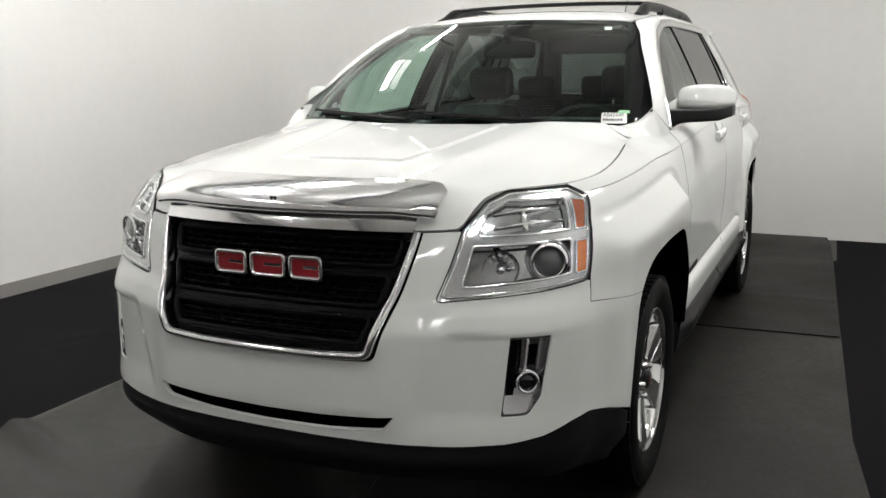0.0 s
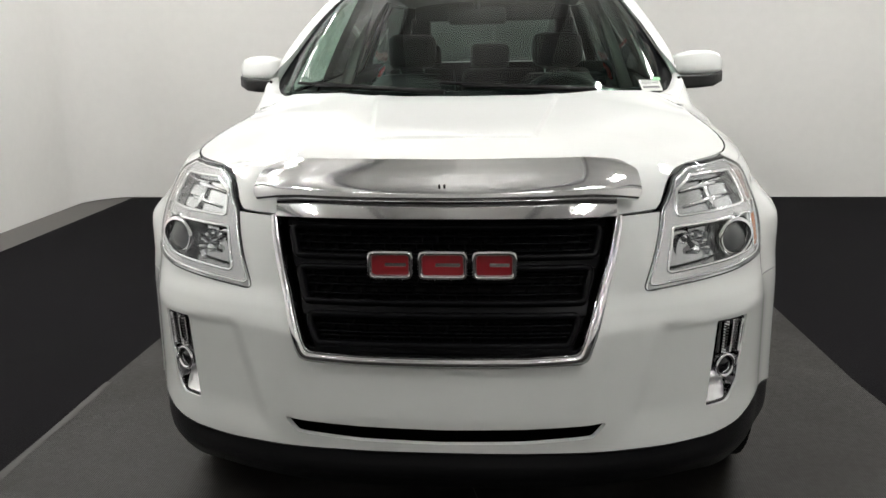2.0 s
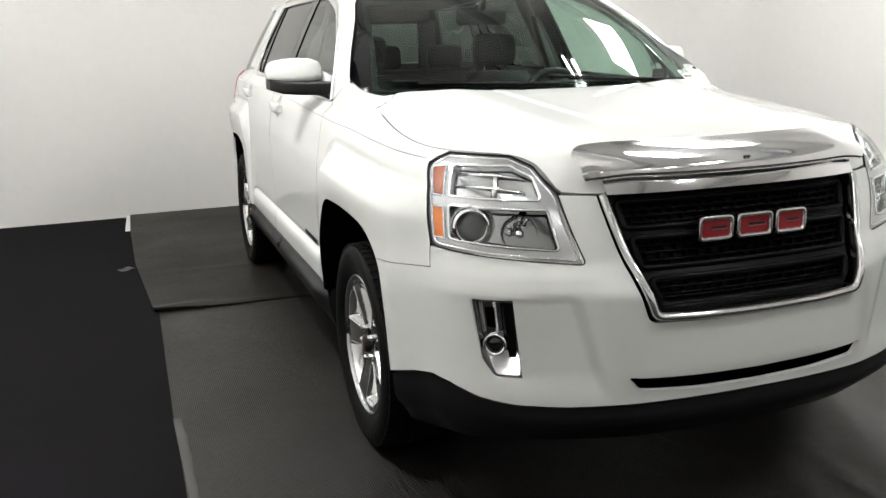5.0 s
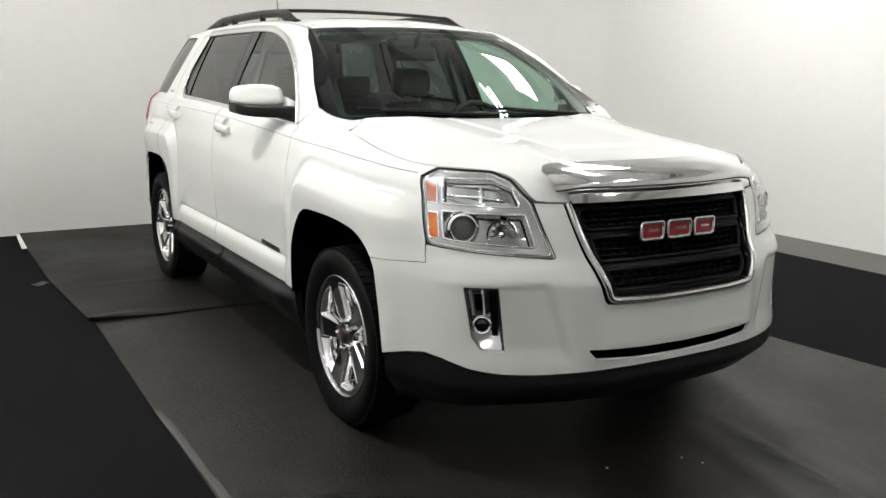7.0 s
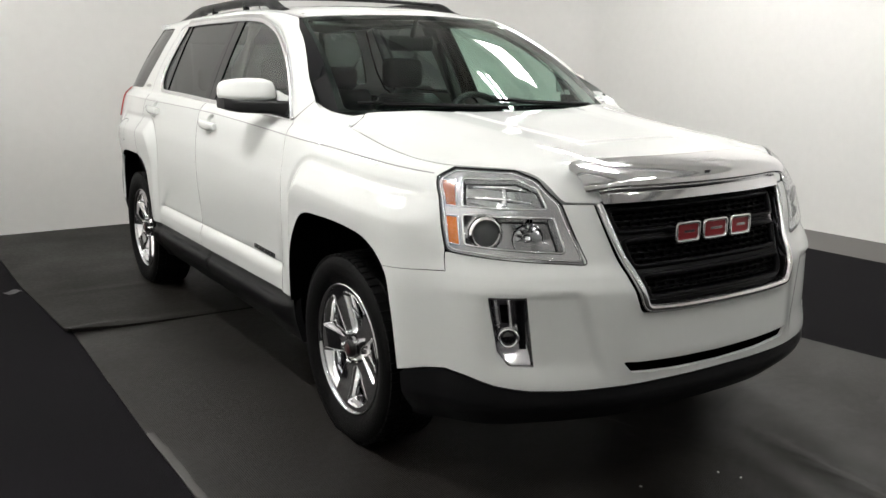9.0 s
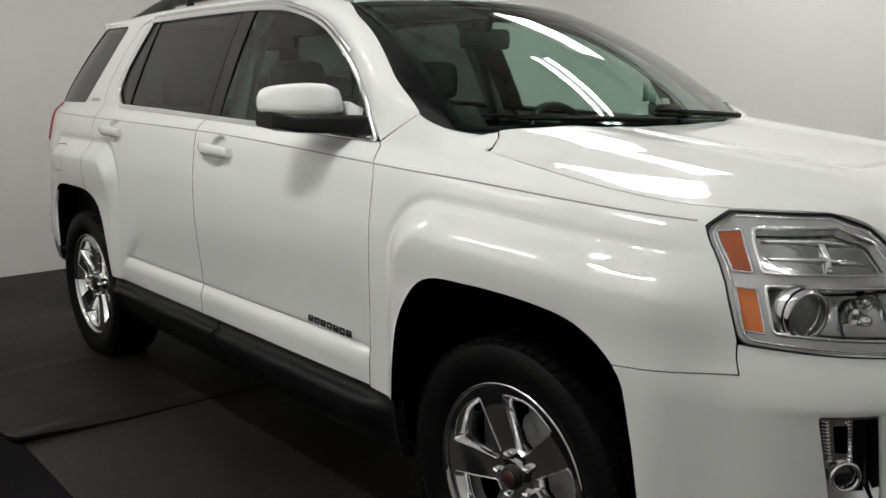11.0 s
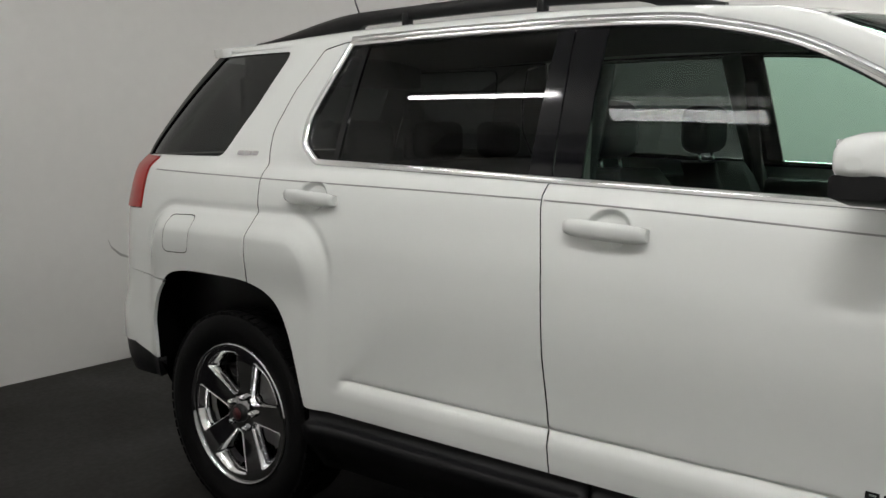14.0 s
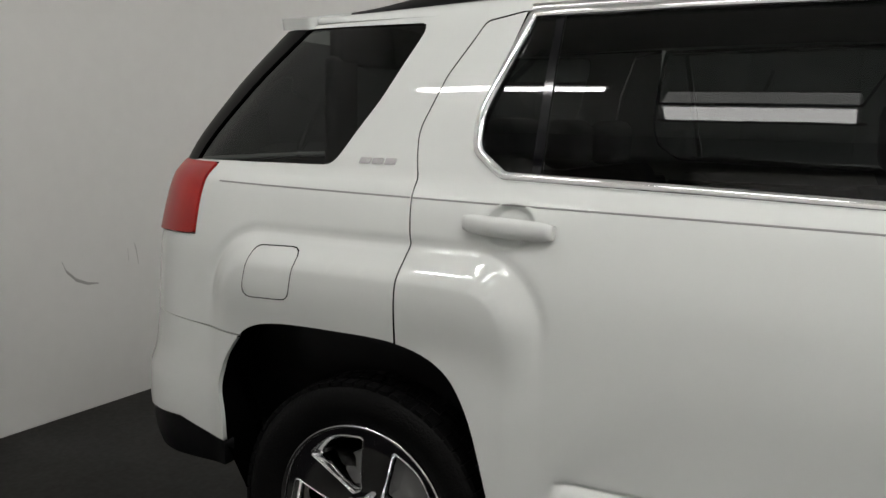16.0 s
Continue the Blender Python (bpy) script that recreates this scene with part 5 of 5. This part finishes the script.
def fog_lamp(s):
    loop = flip(FOG, s)
    c = np.mean(np.array(loop), 0)
    shrink = lambda k: [tuple(c + (np.array(p) - c) * k) for p in loop]
    lamp = skin("fog_lamp_bezel", loop, lift(body, -.004), CHROME, car, holes=[shrink(.93)], step=.02, depth=.05, label="chrome fog lamp surround")
    skin("pocket", loop, lift(body, -.050), DARKCHROME, lamp, step=.03, depth=0)

    def scoop_at(u, z):
        z = np.asarray(z, float)
        k = (.006 + .85 * np.clip(z - .474, 0, 1))[..., None]
        outer, deep = body(u, z), lift(body, -.05)(u, z)
        return outer + (deep - outer) * np.clip(k * 18, 0, 1)
    skin("scoop", rounded(flip([(.678, .480), (.748, .480, .03), (.783, .522), (.786, .540), (.690, .532)], s), .008), scoop_at, LAMPGREY, lamp, step=.015, depth=0, label="bright silver scoop under the lamp")
    skin("light_frame", rounded(flip([(.728, .560), (.790, .556), (.812, .684), (.740, .687)], s), .006), lift(body, -.030), DARKCHROME, lamp, step=.02, depth=.02)
    skin("dark_side", rounded(flip([(.690, .482), (.712, .482), (.735, .684), (.703, .688)], s), .004), lift(body, -.040), GLOSSBLACK, lamp, step=.03, depth=.015)
    slot = rounded(flip([(.737, .592), (.781, .592), (.795, .682), (.745, .684)], s), .006)
    cs = np.mean(np.array(slot), 0)
    skin("running_light", slot, lift(body, -.018), CHROME, lamp, holes=[[tuple(cs + (np.array(p) - cs) * .62) for p in slot]], step=.02, depth=.03)
    skin("light_slot", slot, lift(body, -.024), DARK, lamp, step=.03, depth=0)
    for i in range(12):
        z = .596 + i * .0072
        for u in (.741 + (z - .57) * .12, .781 + (z - .57) * .15):
            p = lift(body, -.014)(np.array([s * u]), np.array([z]))[0]
            part("tooth", box(tuple(p), (.006, .006, .0028)), CHROME, lamp)
    p = lift(body, -.024)(np.array([s * .752]), np.array([.562]))[0]
    turn = Matrix.Rotation(s * math.radians(35), 4, "Z")
    bm = lathe([(-.012, .024), (-.015, .027), (-.013, .032), (-.004, .033), (.0, .029), (.02, .026), (.03, 0)], 32, "y")
    bmesh.ops.transform(bm, matrix=Matrix.Translation(p) @ turn, verts=bm.verts)
    part("lamp_ring", bm, CHROME, lamp)
    bm = lathe([(-.010, .0), (-.009, .013), (-.005, .022), (.002, .027)], 28, "y")
    bmesh.ops.transform(bm, matrix=Matrix.Translation(p) @ turn, verts=bm.verts)
    part("lamp_lens", bm, LENS_FOG, lamp, "round dark glass fog lamp")


for s in (-1, 1):
    headlight(s)
    fog_lamp(s)


# ---- wheels ----
RIM = material("polished_alloy", (0.50, 0.50, 0.51), 0.07, metal=1.0, spread=0.06, scale=20)
def wheel_parts():
    made = {}
    side = [(-.085, .242), (-.098, .253), (-.113, .288), (-.114, .315), (-.106, .337), (-.092, .348)]
    made["tyre"] = lathe(side + [(-.03, .351), (.03, .351)] + [(-a, r) for a, r in reversed(side)], 72)
    blocks = []
    for row, (x0, x1) in enumerate(((-.102, -.066), (-.058, -.022), (-.016, .016), (.022, .058), (.066, .102))):
        for i in range(64):
            w = 2 * math.pi * (i + .5 * (row % 2)) / 64
            lean = .012 if row in (1, 3) else 0
            r = .3555 if abs((x0 + x1) / 2) < .07 else .3515
            m = Matrix.Rotation(w, 4, "X") @ Matrix.Translation(((x0 + x1) / 2, 0, r - .004)) @ Matrix.Rotation(lean * 12 * (1 if row == 1 else -1), 4, "Z")
            b = box((0, 0, 0), (x1 - x0, .0275, .010))
            bmesh.ops.transform(b, matrix=m, verts=b.verts)
            blocks.append(b)
    made["tread"] = join(*blocks)
    made["lip"] = lathe([(-.094, .246), (-.098, .244), (-.099, .240), (-.095, .236), (-.088, .233), (-.06, .226)], 72)
    made["barrel"] = lathe([(-.08, .228), (-.03, .218), (.06, .215), (.09, .235)], 48)
    made["disc"] = lathe([(.0, .05), (-.002, .155), (.012, .155), (.014, .05)], 48)
    made["caliper"] = box((.005, .12, .06), (.07, .09, .15), .02, 3)
    made["backing"] = lathe([(.06, .0), (.06, .22)], 32)
    return made


WHEEL = {k: v for k, v in wheel_parts().items()}
WMESH = {}
for k, v in WHEEL.items():
    me = bpy.data.meshes.new(k)
    v.to_mesh(me)
    v.free()
    WMESH[k] = me


def rim_face(y, z):
    """The spoked face of the rim, dished, looking to -x."""
    y, z = np.asarray(y, float), np.asarray(z, float)
    r = np.hypot(y, z)
    return np.stack([-.088 + .018 * smooth(.22, .06, r) - .006 * smooth(.06, .03, r), y, z], -1)


def wheel(s, y, spin):
    hub = new("wheel")
    hub.parent = car
    hub.location = (s * .79, y, .352)
    hub.rotation_euler = (0, 0, 0 if s < 0 else math.pi)
    tagged(hub, "five-spoke chrome alloy wheel with black tyre")
    mats = {"tyre": RUBBER, "tread": RUBBER, "lip": RIM, "barrel": SATIN, "disc": STEEL, "caliper": PLASTIC, "backing": DARK}
    for k, me in WMESH.items():
        part(k, me, mats[k], hub)
    holes = []
    for i in range(5):
        w0 = spin + 2 * math.pi * i / 5
        pts = [(.068, -.20, .010), (.068, .20, .010), (.130, .345, .06), (.214, .425, .012), (.226, 0, .2), (.214, -.425, .012), (.130, -.345, .06)]
        loop = rounded([(r * math.cos(w0 + w), r * math.sin(w0 + w), q) for r, w, q in pts])
        holes.append(loop)
    circle = [(.236 * math.cos(w), .236 * math.sin(w)) for w in np.linspace(0, 2 * math.pi, 64, endpoint=False)]
    skin("rim", circle, rim_face, RIM, hub, holes=holes, step=.012, depth=.0, centre=np.array([1.0, 0, 0]), label="polished alloy spokes")
    for i, loop in enumerate(holes):
        l = np.array(loop)
        bm = tube([tuple(q) for q in rim_face(l[:, 0], l[:, 1]) + np.array([-.001, 0, 0])], .0018, 6, closed=True)
        part("spoke_edge", bm, CHROME, hub)
        c = l.mean(0)
        rings = [[(float(q[0]) + d, *(c + (p - c) * k)) for p, q in zip(l, rim_face(l[:, 0], l[:, 1]))] for d, k in ((0, 1), (.003, .965), (.010, .90), (.022, .83), (.040, .78), (.065, .75))]
        part("spoke_wall", loft(rings, cap=False), CASTCHROME, hub)
    part("centre_cap", lathe([(-.092, .0), (-.092, .024), (-.088, .031), (-.07, .033)], 32), PLASTIC, hub)
    part("cap_badge", lathe([(-.0935, .0), (-.0935, .020), (-.092, .021)], 28), CAP_RED, hub)
    for i in range(5):
        w = spin + 2 * math.pi * (i + .5) / 5
        part("lug_nut", lathe([(-.088, 0), (-.088, .008), (-.084, .011), (-.06, .012)], 6, at=(0, .056 * math.cos(w), .056 * math.sin(w))), CHROME, hub)


CAP_RED = material("dark_red_cap", (0.05, 0.008, 0.009), 0.35)
for s in (-1, 1):
    wheel(s, 0.0, .60)
    wheel(s, 2.858, 1.17)


# ---- mirrors, handles, rails and badges ----
def side_mirror(s):
    def sec(x, y0, y1, z0, z1, k=.036, r=.030):
        return [(s * x, y, z) for y, z in rounded([(y0, z0), (y1, z0), (y1, z1), (y0 + k, z1)], r, n=5)]
    shell = [sec(.795, .79, .865, 1.232, 1.285), sec(.81, .768, .88, 1.224, 1.302), sec(.85, .762, .90, 1.220, 1.314), sec(.90, .776, .92, 1.218, 1.317), sec(.95, .802, .942, 1.219, 1.313), sec(.985, .836, .958, 1.222, 1.305),
             sec(.999, .860, .960, 1.226, 1.296), sec(1.007, .882, .952, 1.234, 1.282, .02, .022), sec(1.011, .900, .935, 1.245, 1.268, .01, .010)]
    m = part("side_mirror", loft(shell), PAINT, car, "white door mirror with black base")
    low = [sec(.752, .675, .775, 1.140, 1.215, 0, .015), sec(.79, .70, .82, 1.158, 1.222, 0, .015), sec(.84, .740, .888, 1.168, 1.223, 0, .015), sec(.90, .762, .918, 1.170, 1.223, 0, .015), sec(.96, .800, .944, 1.174, 1.224, 0, .015), sec(1.005, .864, .964, 1.190, 1.234, 0, .01)]
    part("mirror_base", loft(low), PLASTIC, m)
    part("mirror_tab", loft([sec(.765, .722, .79, 1.205, 1.240, .012, .010), sec(.785, .735, .81, 1.208, 1.252, .012, .010), sec(.80, .75, .83, 1.212, 1.262, .012, .010)]), PAINT, m)
    part("mirror_glass", box((s * .90, .932, 1.262), (.16, .006, .075), .002, 2, Matrix.Rotation(s * math.radians(20), 4, "Z")), CHROME, m, "silvered mirror glass")


def door_handle(s, u, z):
    fn = lift(body, .012)
    path = [(u - .108, z - .0045), (u - .06, z - .0025), (u, z), (u + .06, z + .0025), (u + .108, z + .0045)]
    l = dense(flip(path, s), .02, closed=False)
    p = lift(body, .0)(l[:, 0], l[:, 1])
    x_out = s * (np.abs(p[[0, -1], 0]).mean())
    rings = []
    for i, q in enumerate(p):
        t = i / (len(p) - 1)
        out = .032 * math.sin(math.pi * min(1, max(0, t * .9 + .05))) ** .22
        h = .022 * (1 - .3 * abs(2 * t - 1) ** 6)
        rings.append([(x_out + s * (out - .010 + a), q[1], q[2] + b) for a, b in ((-.010, -h * .9), (.006, -h), (.012, -h * .5), (.013, h * .4), (.007, h), (-.010, h * .9))])
    ob = part("door_handle", loft(rings), PAINT, car, "white painted pull handle")
    for t in (3, -4):
        q = p[t]
        part("handle_mount", box((x_out, float(q[1]), float(q[2])), (.03, .022, .026), .008, 2), PAINT, ob)


def roof_rail(s):
    ys = np.linspace(1.36, 3.14, 44)
    rings = []
    for y in ys:
        t = (y - 1.36) / 1.78
        up = .052 * smooth(0, .12, t) * smooth(1.02, .70, t) + .002
        base_z = roof(np.array(s * .52), np.array(y))[2]
        low = (up - .030) * smooth(.08, .14, t) * smooth(.730, .700, t) - .004
        rings.append([(s * (.50 + dx), y, base_z + dz) for dx, dz in ((-.016, low), (-.018, up), (-.008, up + .010), (.010, up + .008), (.020, up - .006), (.016, low))])
    ob = part("roof_rail", loft(rings), PLASTIC, car, "black raised roof rail with silver strip")
    for y, w in ((2.41, .030), (1.90, .030)):
        z = roof(np.array(s * .51), np.array(y))[2]
        part("rail_foot", box((s * .505, y, z + .018), (.034, w, .05), .01, 2), PLASTIC, ob)


for s in (-1, 1):
    side_mirror(s)
    door_handle(s, 3.045, 1.080)
    door_handle(s, 4.045, 1.108)
    roof_rail(s)
    bead("roof_ditch", list(zip([s * .548] * 12, np.linspace(1.10, 3.18, 12))), roof, .022, .004, STEEL, car, label="grey roof ditch moulding")
    # model name on the door and trim name on the quarter, as plain bars
    for i in range(7):
        u = 2.446 - i * .0345
        skin("badge_bar", rounded(flip([(u, .598 - i * .0010), (u - .027, .597 - i * .0010), (u - .027, .577 - i * .0010), (u, .578 - i * .0010)], s), .003), lift(body, .003), PLASTIC, car, holes=[flip([(u - .006, .592 - i * .0010), (u - .006, .584 - i * .0010), (u - .021, .583 - i * .0010), (u - .021, .591 - i * .0010)], s)] if i % 2 else [flip([(u - .007, .594 - i * .0010), (u - .007, .589 - i * .0010), (u - .021, .588 - i * .0010), (u - .021, .593 - i * .0010)], s)], step=.01, depth=.004)
    for i in range(3):
        u = 4.534 - i * .042
        skin("badge_bar", rounded(flip([(u, 1.227), (u - .035, 1.227), (u - .037, 1.241), (u - .002, 1.241)], s), .003), lift(body, .003), SATIN, car, step=.02, depth=.004)
bar_z = float(roof(np.array(.5), np.array(1.62))[2])
bar = part("roof_bar", loft([[(x, 1.62 + dy, bar_z + .050 + .012 * (1 - (x / .5) ** 2) + dz) for dy, dz in ((-.03, 0), (-.015, .010), (.015, .010), (.03, 0), (.015, -.008), (-.015, -.008))] for x in np.linspace(-.485, .485, 13)]), PLASTIC, car, "black roof rack cross bar")
antenna = part("antenna", tube([(.03, 3.05, 1.64), (.035, 3.08, 1.68), (.05, 3.18, 1.88)], [.010, .005, .0025], 8), PLASTIC, car, "thin black roof antenna")
